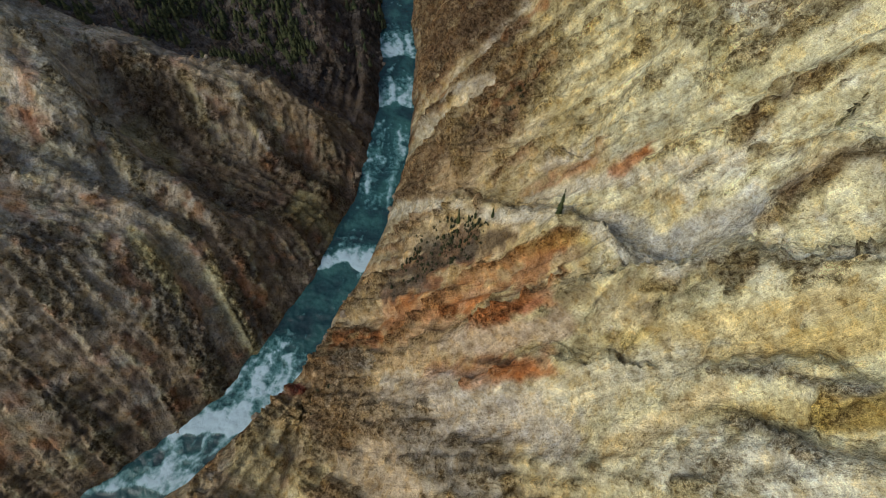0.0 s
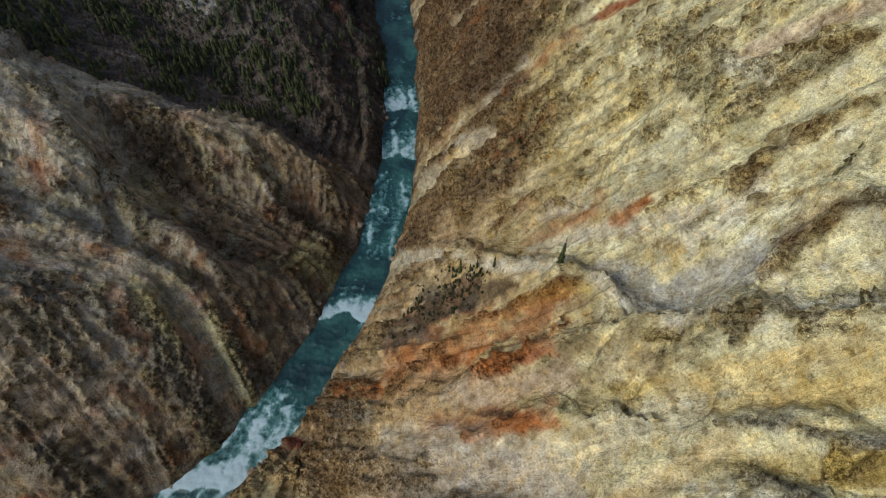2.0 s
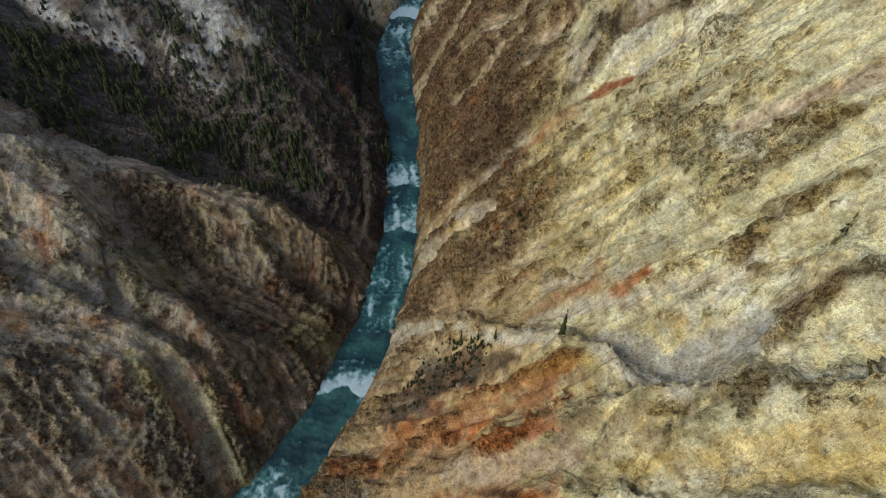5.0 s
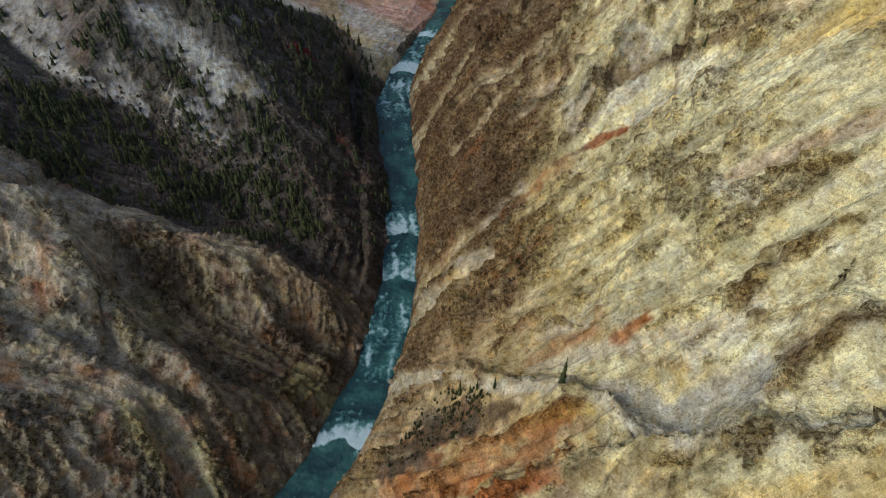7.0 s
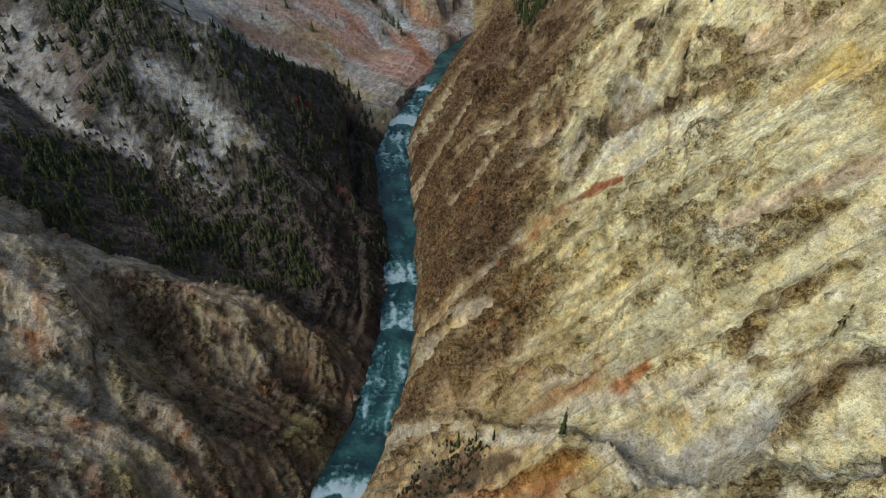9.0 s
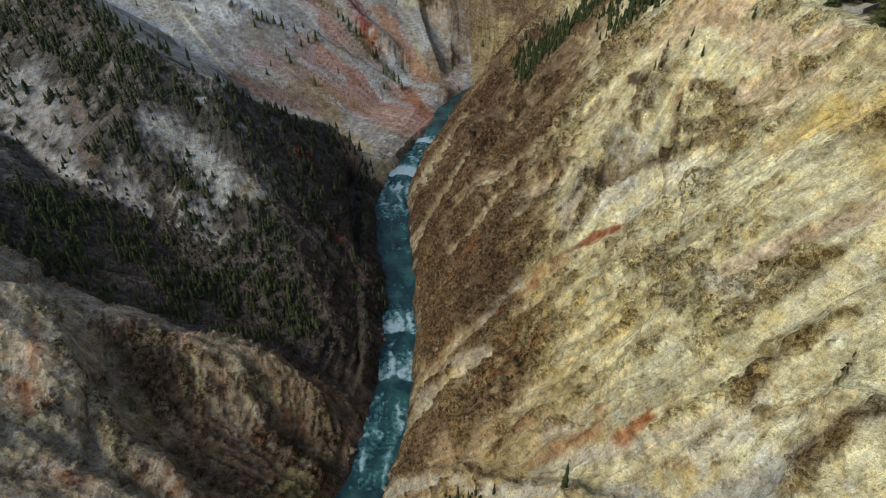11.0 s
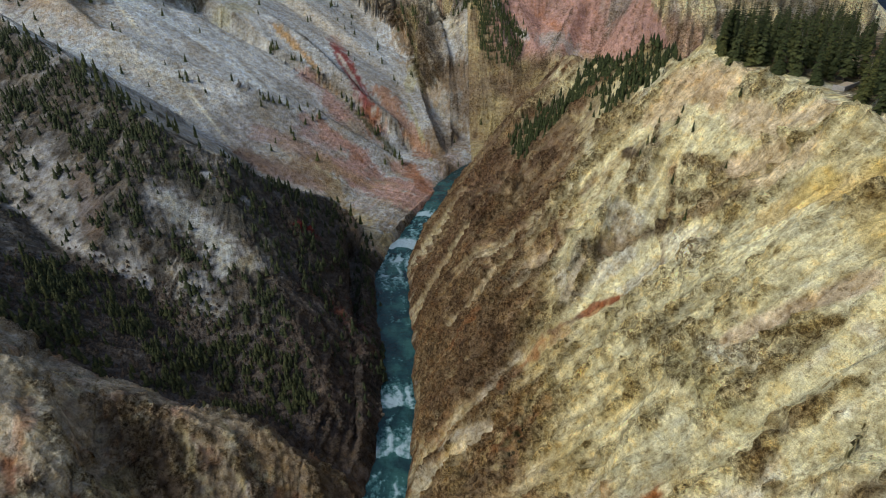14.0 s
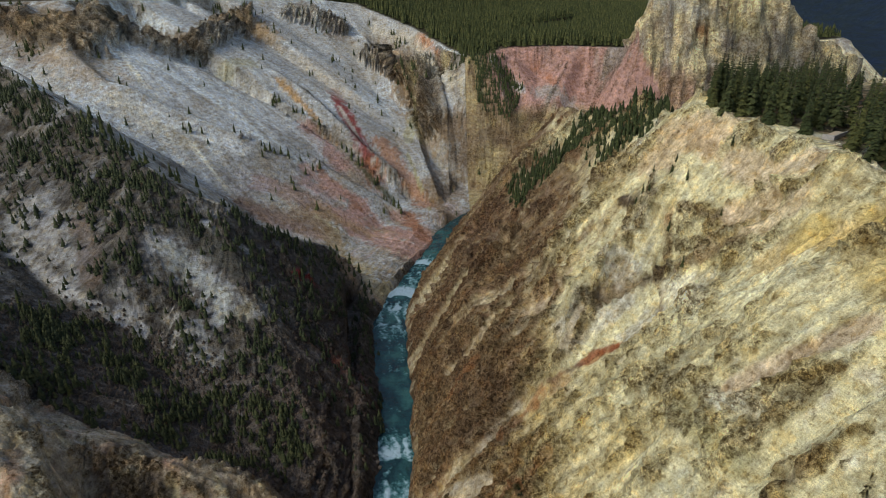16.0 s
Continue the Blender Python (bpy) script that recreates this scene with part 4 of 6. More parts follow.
# the middle slope: its shade is put into a dark, greyed base
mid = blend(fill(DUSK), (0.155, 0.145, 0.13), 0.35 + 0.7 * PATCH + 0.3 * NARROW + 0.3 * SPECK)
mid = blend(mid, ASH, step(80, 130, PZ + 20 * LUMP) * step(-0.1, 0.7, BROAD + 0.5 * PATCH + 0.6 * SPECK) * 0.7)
WOODLAND = [(-420, 300), (-270, 318), (-244, 343), (-209, 343), (-168, 329), (-133, 318), (-104, 315), (-86, 302), (-80, 280), (-90, 258), (-97, 240), (-112, 233), (-142, 238), (-164, 231), (-185, 222), (-212, 240), (-420, 255)]
UNDERWOOD = nearest(GX, GY, WOODLAND, True)[0] * np.where(inside(GX, GY, WOODLAND), 1, -1) + 0.5 * WAVER
SLOPEWOOD = step(-3, 5, UNDERWOOD) * L2 * step(-0.7, -0.1, PATCH + 0.5 * BLOTCH + 0.2 * SPECK)
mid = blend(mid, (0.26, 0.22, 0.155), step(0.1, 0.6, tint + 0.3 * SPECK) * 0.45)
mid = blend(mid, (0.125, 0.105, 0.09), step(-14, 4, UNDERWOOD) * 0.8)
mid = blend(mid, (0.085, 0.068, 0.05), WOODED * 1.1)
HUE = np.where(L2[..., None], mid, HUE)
deep = blend(fill((0.42, 0.40, 0.37)), CHALK, step(-0.1, 0.8, BROAD + 0.5 * WIDE + 0.3 * NARROW) * 0.6)
deep = blend(deep, (0.40, 0.345, 0.26), step(0.1, 0.9, -0.6 * BROAD + 0.5 * PATCH - 0.4 * WIDE) * 0.6)
deep = blend(deep, (0.27, 0.255, 0.235), step(0.2, 0.9, NARROW - 0.4 * BROAD + 0.4 * BLOTCH) * 0.5)
deep = blend(deep, ROSE, step(-0.1, 0.7, LUMP + 0.5 * WIDE) * step(110, 40, PZ) * 0.55)
deep = blend(deep, (0.30, 0.20, 0.13), step(0.0, 0.8, -BROAD + 0.5 * PATCH) * step(110, 40, PZ) * 0.55)
# shade of the crags' hollows, laid on in brown
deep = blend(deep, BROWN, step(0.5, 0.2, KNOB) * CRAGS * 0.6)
deep = blend(deep, blend(fill((0.38, 0.345, 0.29)), (0.20, 0.16, 0.12), 0.4 + PATCH + 0.4 * BROAD + 0.4 * NARROW), step(0.72, 1.05, STEEP) * 0.85)
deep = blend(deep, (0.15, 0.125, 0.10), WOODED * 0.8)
deep = blend(deep, (0.60, 0.61, 0.60), step(0.25, 0.9, BROAD + 0.3 * NARROW) * step(70, 130, PZ) * step(1.1, 0.8, STEEP) * 0.6)
deep = blend(deep, (0.36, 0.29, 0.21), step(0.3, 0.9, -BROAD + 0.4 * NARROW) * step(1.1, 0.8, STEEP) * 0.5)
# distance haze put into the far slope as a slight blue tint
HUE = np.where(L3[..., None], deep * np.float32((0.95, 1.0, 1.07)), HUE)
pink = blend(fill(BROWN), BUFF, 0.4 + PATCH)
pink = blend(pink, blend(fill(ROSE), ASH, step(0.1, 0.8, BROAD + PATCH) * 0.7), step(60, 100, GX + WAVER) * step(96, 118, PZ + 0.6 * WAVER))
HUE = np.where(PINK[..., None], pink, HUE)
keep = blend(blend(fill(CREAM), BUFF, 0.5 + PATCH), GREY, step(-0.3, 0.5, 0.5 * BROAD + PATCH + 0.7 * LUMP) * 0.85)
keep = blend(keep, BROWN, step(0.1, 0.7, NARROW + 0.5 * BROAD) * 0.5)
# recesses of the castle's face painted dark as shade
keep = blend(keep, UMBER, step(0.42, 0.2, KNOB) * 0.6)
# the castle brightened, with a bluish cast painted in for haze
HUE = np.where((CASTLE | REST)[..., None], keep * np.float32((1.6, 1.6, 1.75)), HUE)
HUE = blend(HUE, FLOOR, TOP * step(3, 9, np.maximum(IN_P * RIM_P, IN_E * RIM_E) + 2 * BLOTCH))
# the far wooded slopes: shade and distance haze put into their blue colour
HUE = np.where(((GX > 900) & ~IN_P & (GY > 1700))[..., None], blend(fill(HAZE_BLUE), (0.02, 0.03, 0.03), 0.5 + PATCH), HUE)
CRUST = CRAGS * np.where(WALL, 0.15 + 0.1 * low, np.where(L3 | PINK, 0.25, np.where(CASTLE, 0.6, 0.45)))
# fine runnels down the fall line
HUE = HUE * np.clip(1 + (0.05 + 0.2 * NEARBY) * NARROW + 0.22 * NEARBY * HAIR + 0.15 * SPECK, 0.5, 1.5)[..., None].astype(np.float32)
# wet rock along the water
HUE = blend(HUE, DUSK, step(5, 0, SHORE + 2 * BLOTCH) * 0.6)


def stain(colour, a, b, width, strength=0.8, ragged=0.5):
    """A vein or patch of a mineral along the ground from a to b."""
    global HUE
    pad = width * 2.2
    lo, hi = np.minimum(a, b) - pad, np.maximum(a, b) + pad
    i0, i1 = np.searchsorted(YS, (lo[1], hi[1]))
    j0, j1 = np.searchsorted(XS, (lo[0], hi[0]))
    cut = np.s_[max(i0 - 1, 0):i1 + 1, max(j0 - 1, 0):j1 + 1]
    p = np.stack([GX[cut], GY[cut], BASE[cut]], -1)
    a, b = np.asarray(a, float), np.asarray(b, float)
    u = np.clip(((p - a) @ (b - a)) / max((b - a) @ (b - a), 1e-6), 0, 1)
    d = np.linalg.norm(p - a - u[..., None] * (b - a), axis=-1) / width
    d = d + ragged * (0.5 * NARROW[cut] + 0.8 * BLOTCH[cut] + 0.4 * PATCH[cut] + 1.3 * SPECK[cut])
    HUE[cut] = blend(HUE[cut], colour, step(1.2, 0.6, d) * strength)


stain(CREAM, (61, 42, 137), (93, 40, 178), 10.2, 0.65, 0.6)
stain(LIME, (60, 25, 140), (80, 15, 174), 7.5, 0.60, 0.6)
stain(CREAM, (30, 33, 100), (57, 37, 132), 10.6, 0.40, 0.6)
stain(OCHRE, (70, 36, 150), (89, 29, 179), 3.2, 0.50, 0.7)
stain(CREAM, (56, 45, 130), (85, 41, 172), 7.5, 0.40, 0.6)
stain(TAN, (-27, 94, 47), (22, 77, 105), 11.0, 0.80, 0.5)
stain(TAN, (15, 106, 81), (43, 96, 120), 6.9, 0.70, 0.5)
stain(TAN, (-23, 77, 52), (21, 59, 105), 7.6, 0.60, 0.5)
stain(TAN, (-60, 73, 19), (-19, 47, 60), 13.3, 0.70, 0.5)
stain(TAN, (-12, 119, 59), (25, 115, 95), 7.7, 0.70, 0.5)
stain(TAN, (-7, 185, 39), (29, 169, 85), 12.9, 0.50, 0.5)
stain(RUST, (-24, 99, 49), (10, 95, 78), 8.4, 0.70, 0.5)
stain(RUST, (8, 94, 76), (42, 100, 117), 5.0, 0.75, 0.5)
stain(RUST, (11, 80, 89), (33, 79, 118), 3.7, 0.85, 0.5)
stain(BRICK, (17, 76, 97), (32, 78, 117), 1.6, 0.30, 0.9)
stain(RUST, (-25, 110, 48), (-6, 109, 64), 6.4, 0.70, 0.6)
stain(RUST, (-4, 64, 74), (31, 59, 112), 4.3, 0.75, 0.5)
stain(RUST, (10, 56, 91), (28, 59, 110), 2.7, 0.70, 0.6)
stain(OCHRE, (31, 107, 100), (47, 97, 128), 2.8, 0.60, 0.5)
stain(DUSK, (-25, 116, 47), (10, 119, 77), 9.8, 0.80, 0.6)
stain(DUSK, (-12, 129, 58), (15, 123, 84), 4.6, 0.70, 0.6)
stain(RUST, (-50, 96, 25), (-29, 89, 45), 4.3, 0.80, 0.8)
stain(GREY, (-46, 84, 30), (-31, 79, 44), 5.4, 0.70, 0.6)
stain(BRICK, (-80, 72, 6), (-68, 73, 19), 4.0, 0.80, 0.6)
stain(TAN, (-47, 63, 31), (3, 38, 79), 13.8, 0.45, 0.7)
stain(BUFF, (-85, 44, 28), (-59, 27, 30), 12.3, 0.60, 0.5)
stain(SCREE, (-31, 176, 2), (36, 117, 111), 3.7, 0.80, 0.3)
stain(SCREE, (49, 99, 131), (62, 73, 151), 3.7, 0.85, 0.3)
stain(SCREE, (62, 73, 151), (75, 74, 164), 1.9, 0.70, 0.3)
stain(CREAM, (44, 125, 107), (69, 106, 145), 5.2, 0.70, 0.3)
stain(RUST, (59, 122, 130), (67, 122, 141), 2.6, 0.75, 0.6)
stain(RUST, (35, 137, 91), (54, 131, 123), 2.1, 0.60, 0.6)
stain(BROWN, (19, 176, 79), (48, 195, 107), 7.9, 0.75, 0.6)
stain(RUST, (25, 188, 85), (49, 195, 108), 4.0, 0.60, 0.7)
stain(SCREE, (-15, 230, 14), (24, 211, 71), 4.8, 0.80, 0.3)
stain(CREAM, (106, 116, 197), (94, 121, 173), 6.3, 0.80, 0.3)
stain(CREAM, (105, 97, 190), (97, 98, 184), 7.9, 0.80, 0.3)
stain(OCHRE, (85, 29, 170), (89, 30, 180), 3.8, 0.70, 0.6)
stain(OCHRE, (53, 63, 124), (84, 55, 165), 4.7, 0.55, 0.6)
stain(OCHRE, (86, 48, 167), (94, 48, 182), 6.0, 0.60, 0.6)
stain(GREY, (74, 43, 159), (86, 34, 174), 1.8, 0.40, 0.9)
stain(BROWN, (73, 76, 160), (88, 87, 172), 2.7, 0.70, 0.8)
stain(BROWN, (88, 87, 172), (95, 89, 182), 2.7, 0.60, 0.8)
stain(BROWN, (87, 111, 170), (96, 114, 184), 2.7, 0.70, 0.8)
stain(UMBER, (87, 103, 168), (100, 85, 190), 1.4, 0.60, 0.8)
stain(LIME, (62, 31, 141), (77, 22, 168), 2.9, 0.50, 0.9)
stain(SCREE, (-22, 64, 54), (13, 53, 91), 9.8, 0.70, 0.4)
stain(GREY, (-10, 44, 68), (14, 24, 87), 14.8, 0.60, 0.5)
stain(CREAM, (32, 63, 113), (50, 71, 132), 6.4, 0.50, 0.4)
stain(BUFF, (38, 49, 111), (64, 51, 140), 8.3, 0.50, 0.5)
stain(OLIVE, (56, 74, 143), (72, 61, 149), 5.9, 0.50, 0.6)
stain(LIME, (80, 67, 165), (82, 63, 168), 2.6, 0.50, 0.9)
stain(BROWN, (-20, 295, 0), (22, 254, 75), 16.5, 0.60, 0.6)
stain(UMBER, (19, 218, 67), (33, 241, 80), 7.7, 0.50, 0.7)
stain(BROWN, (-14, 181, 30), (29, 175, 85), 9.8, 0.60, 0.6)
stain(CREAM, (65, 162, 126), (85, 151, 164), 6.1, 0.50, 0.5)
stain(OLIVE, (83, 157, 163), (90, 126, 168), 4.7, 0.60, 0.6)
stain(LIME, (92, 151, 173), (98, 138, 181), 4.2, 0.50, 0.9)
stain(ASH, (-187, 210, 101), (-161, 182, 71), 4.8, 0.80, 0.6)
stain(GREY, (-183, 127, 86), (-172, 120, 79), 6.0, 0.70, 0.5)
stain(GREY, (-172, 115, 76), (-157, 98, 51), 6.7, 0.70, 0.5)
stain(GREY, (-148, 119, 59), (-118, 98, 19), 12.2, 0.60, 0.5)
stain(OLIVE, (-141, 133, 61), (-128, 117, 39), 4.0, 0.60, 0.6)
stain(OLIVE, (-115, 128, 35), (-98, 97, 1), 3.8, 0.65, 0.6)
stain(OLIVE, (-158, 193, 57), (-138, 179, 48), 5.2, 0.70, 0.6)
stain(ASH, (-112, 223, 53), (-97, 203, 32), 1.9, 0.70, 0.5)
stain(RUST, (-138, 179, 48), (-120, 151, 49), 3.2, 0.42, 1.0)
stain(RUST, (-103, 128, 24), (-93, 124, 12), 3.2, 0.42, 1.0)
stain(RUST, (-147, 126, 63), (-139, 109, 44), 3.7, 0.42, 1.0)
stain(RUST, (-187, 139, 87), (-180, 134, 81), 4.1, 0.42, 1.0)
stain(RUST, (-145, 81, 29), (-140, 73, 19), 3.1, 0.42, 1.0)
stain(DUSK, (-181, 215, 86), (-135, 218, 58), 6.9, 0.60, 0.7)
stain(GREY, (-172, 172, 80), (-159, 156, 66), 5.6, 0.60, 0.5)
stain(GREY, (-140, 73, 19), (-100, 35, 22), 6.7, 0.60, 0.5)
stain(UMBER, (-89, 185, 23), (-60, 166, 0), 18.8, 0.50, 0.5)
stain(OLIVE, (-76, 174, 18), (-63, 168, 2), 9.0, 0.50, 0.6)
stain(RUST, (-185, 180, 90), (-179, 177, 86), 3.6, 0.42, 1.0)
stain(BRICK, (-82, 380, 40), (-74, 368, 33), 7.0, 0.50, 1.0)
stain(BRICK, (-118, 437, 75), (-106, 445, 61), 7.7, 0.50, 1.0)
stain(ASH, (-204, 403, 114), (-151, 366, 82), 10.2, 0.60, 1.0)
stain(ASH, (-183, 397, 100), (-159, 373, 87), 11.2, 0.60, 1.0)
stain(ASH, (-280, 384, 100), (-212, 353, 83), 4.8, 0.60, 1.0)
stain(ASH, (-311, 399, 107), (-284, 382, 99), 5.2, 0.60, 1.0)
stain(ASH, (-316, 432, 126), (-276, 407, 116), 14.1, 0.60, 1.0)
stain(ASH, (-144, 373, 85), (-124, 369, 74), 7.8, 0.60, 1.0)
stain(ASH, (-179, 353, 77), (-151, 334, 62), 7.2, 0.60, 1.0)
stain(ASH, (-271, 399, 111), (-251, 374, 103), 10.9, 0.60, 1.0)
stain(ROSE, (-105, 665, 25), (-28, 621, 7), 19.9, 0.80, 0.4)
stain(BUFF, (-138, 650, 38), (-63, 526, 11), 18.5, 0.70, 0.5)
stain(ASH, (-210, 586, 75), (-137, 461, 92), 3.8, 0.60, 1.0)
stain(ASH, (-84, 529, 27), (-65, 509, 9), 4.5, 0.80, 0.4)
stain(BRICK, (-157, 924, 117), (-109, 818, 73), 8.8, 0.70, 0.5)
stain(RUST, (-108, 803, 54), (-30, 713, 10), 10.5, 0.50, 0.7)
stain(ROSE, (-185, 833, 99), (-137, 791, 58), 14.9, 0.80, 0.5)
stain(CHALK, (-388, 703, 167), (-237, 702, 105), 12.0, 0.80, 0.4)
stain(CHALK, (-275, 639, 98), (-201, 546, 86), 4.4, 0.85, 0.3)
stain(ASH, (-347, 533, 185), (-275, 639, 98), 13.4, 0.70, 0.4)
stain(ROSE, (-105, 698, 34), (-5, 650, 0), 14.3, 0.85, 0.4)
stain(SCREE, (-181, 658, 60), (-81, 542, 25), 21.7, 0.50, 0.7)
stain(RUST, (-155, 733, 69), (-98, 697, 31), 5.8, 0.60, 0.5)
stain(CHALK, (-117, 825, 78), (-63, 787, 28), 4.6, 0.70, 0.3)
stain(ROSE, (-220, 619, 68), (-140, 620, 27), 12.0, 0.50, 0.5)
stain(CREAM, (64, 280, 129), (88, 306, 166), 4.0, 0.85, 0.4)
stain(RUST, (73, 242, 125), (84, 237, 136), 2.3, 0.70, 0.9)
stain(OCHRE, (134, 182, 214), (143, 179, 222), 8.9, 0.70, 0.5)
stain(BUFF, (122, 319, 213), (136, 304, 224), 7.5, 0.80, 0.4)
stain(CREAM, (125, 286, 211), (136, 249, 202), 4.7, 0.80, 0.4)
stain(UMBER, (16, 260, 70), (37, 263, 91), 7.4, 0.50, 0.7)
stain(BROWN, (-10, 424, 37), (22, 267, 81), 22.9, 0.60, 0.5)
stain(UMBER, (86, 265, 145), (106, 251, 168), 4.7, 0.70, 0.7)
stain(UMBER, (106, 251, 168), (125, 220, 197), 3.1, 0.60, 0.7)
stain(CREAM, (123, 194, 200), (120, 132, 207), 12.2, 0.60, 0.4)
stain(CREAM, (111, 126, 195), (107, 105, 195), 6.2, 0.80, 0.3)
stain(GREY, (39, 594, 94), (98, 479, 161), 8.6, 0.40, 0.6)
stain(BUFF, (97, 464, 152), (99, 316, 183), 9.2, 0.70, 0.6)
stain(CREAM, (86, 315, 163), (114, 303, 197), 6.0, 0.60, 0.6)
stain(TAN, (-510, 799, 232), (-411, 735, 193), 33.2, 0.50, 0.8)
stain(UMBER, (-550, 813, 245), (-489, 752, 204), 26.6, 0.50, 0.7)
stain(BROWN, (-400, 861, 209), (-369, 912, 191), 19.0, 0.70, 0.7)
stain(BROWN, (-346, 978, 217), (-299, 1059, 214), 20.9, 0.70, 0.7)
stain(TAN, (-230, 898, 153), (-159, 837, 84), 6.9, 0.70, 0.5)
stain(BRICK, (-167, 963, 124), (-94, 808, 55), 10.0, 0.75, 0.5)
stain(RUST, (-86, 858, 74), (-19, 760, 10), 12.9, 0.60, 0.6)
stain(CHALK, (-421, 828, 216), (-274, 792, 134), 10.7, 0.90, 0.3)
stain(CHALK, (-365, 899, 185), (-245, 849, 130), 16.3, 0.60, 0.4)
stain(CHALK, (-267, 821, 135), (-170, 809, 83), 13.2, 0.60, 0.4)
stain(SCREE, (-380, 706, 165), (-292, 677, 119), 10.2, 0.50, 0.6)
stain(ROSE, (-205, 670, 73), (-107, 661, 26), 17.4, 0.50, 0.5)
stain(BROWN, (-15, 793, 31), (15, 723, 0), 12.3, 0.70, 0.5)
stain(BROWN, (-93, 1166, 180), (-26, 966, 97), 30.5, 0.60, 0.7)
stain(OLIVE, (-42, 1050, 146), (-29, 900, 67), 10.8, 0.60, 0.5)
stain(RUST, (-39, 1137, 193), (-3, 1060, 168), 10.8, 0.70, 0.5)
stain(BUFF, (11, 1041, 165), (62, 918, 97), 15.1, 0.70, 0.5)
stain(ROSE, (139, 1008, 165), (322, 852, 138), 40.2, 0.70, 0.4)
stain(CHALK, (84, 990, 170), (129, 955, 129), 7.5, 0.90, 0.3)
stain(RUST, (148, 1007, 165), (177, 955, 142), 8.7, 0.50, 0.5)
stain(ASH, (159, 947, 130), (201, 930, 112), 14.8, 0.70, 0.5)
stain(RUST, (359, 888, 225), (371, 885, 210), 8.3, 0.80, 0.5)
stain(GREY, (454, 895, 197), (533, 907, 164), 44.8, 0.70, 0.6)
stain(OLIVE, (400, 897, 228), (435, 900, 220), 15.1, 0.50, 0.5)
stain(CHALK, (310, 905, 261), (357, 896, 243), 14.6, 0.70, 0.5)
stain(CHALK, (-114, 856, 79), (-50, 719, 18), 2.7, 0.90, 0.2)
stain(LIME, (-46, 1032, 130), (-8, 907, 66), 4.3, 0.70, 0.3)
stain(TAN, (-90, 1108, 148), (-17, 904, 57), 24.5, 0.50, 0.8)
stain(CHALK, (-498, 943, 267), (-382, 1040, 242), 23.6, 0.70, 0.5)
stain(BROWN, (-505, 835, 250), (-450, 803, 225), 22.7, 0.60, 0.9)
stain(BROWN, (-448, 845, 232), (-414, 844, 214), 10.3, 0.60, 0.8)
stain(BROWN, (-424, 917, 214), (-354, 922, 206), 15.2, 0.60, 0.8)
stain(BROWN, (-249, 1190, 238), (-182, 1141, 193), 23.2, 0.60, 0.8)
stain(TAN, (-331, 1079, 231), (-278, 1041, 198), 19.2, 0.60, 0.8)
stain(LIME, (-422, 813, 214), (-224, 622, 70), 2.6, 0.70, 0.3)
stain(ROSE, (-166, 704, 61), (-99, 708, 37), 11.6, 0.60, 0.5)
stain(ROSE, (-57, 712, 17), (-14, 677, 4), 9.8, 0.70, 0.4)
stain(TAN, (-147, 665, 46), (-68, 661, 11), 12.6, 0.60, 0.6)
stain(BROWN, (71, 928, 104), (93, 529, 161), 27.8, 0.80, 0.6)
stain(BROWN, (18, 905, 83), (46, 565, 107), 28.2, 0.80, 0.6)
stain(TAN, (87, 904, 83), (61, 503, 128), 8.0, 0.70, 0.6)
stain(CREAM, (102, 529, 174), (107, 481, 174), 5.8, 0.80, 0.6)
stain(UMBER, (69, 589, 140), (94, 427, 153), 10.5, 0.60, 0.6)
stain(BROWN, (17, 821, 21), (30, 481, 88), 25.7, 0.60, 0.6)
stain(UMBER, (8, 381, 64), (16, 279, 71), 3.5, 0.80, 0.7)
stain(TAN, (36, 389, 97), (25, 315, 83), 4.0, 0.70, 0.6)
stain(TAN, (20, 404, 94), (7, 352, 58), 3.3, 0.60, 0.6)
stain(RUST, (-1, 297, 38), (24, 296, 84), 3.7, 0.50, 0.8)
stain(SCREE, (21, 241, 70), (42, 250, 90), 3.2, 0.70, 0.4)
stain(RUST, (33, 240, 79), (52, 245, 105), 3.1, 0.50, 0.7)
stain(BRICK, (-73, 395, 29), (-62, 371, 18), 5.2, 0.45, 1.0)
stain(RUST, (-17, 122, 54), (35, 96, 107), 5.9, 0.40, 1.0)
stain(RUST, (-6, 67, 71), (32, 58, 111), 4.3, 0.40, 1.0)
stain(BROWN, (39, 866, 43), (93, 573, 166), 27.6, 0.50, 0.9)
stain(UMBER, (73, 303, 145), (88, 315, 167), 3.0, 0.50, 0.9)
stain(BROWN, (63, 250, 124), (92, 273, 160), 5.5, 0.45, 1.0)
stain(RUST, (52, 241, 102), (62, 241, 116), 4.7, 0.35, 1.0)
stain(TAN, (4, 159, 64), (61, 123, 133), 8.2, 0.40, 0.9)
stain(TAN, (21, 106, 87), (59, 67, 140), 9.2, 0.35, 0.9)
stain(BUFF, (52, 203, 115), (28, 145, 84), 14.7, 0.50, 0.9)
stain(BROWN, (35, 409, 106), (87, 435, 150), 15.0, 0.45, 0.9)
stain(TAN, (56, 300, 124), (94, 302, 172), 12.8, 0.40, 0.9)
stain(TAN, (83, 365, 147), (105, 329, 196), 8.3, 0.40, 0.9)
stain(BUFF, (131, 249, 194), (142, 198, 222), 12.0, 0.40, 0.9)
stain(CREAM, (48, 56, 126), (74, 59, 152), 7.1, 0.60, 0.7)
stain(CREAM, (74, 59, 152), (93, 57, 183), 6.6, 0.60, 0.7)
stain(CREAM, (75, 76, 163), (100, 72, 181), 4.9, 0.50, 0.7)
stain(SCREE, (-196, 217, 111), (-171, 186, 89), 8.1, 0.60, 0.9)
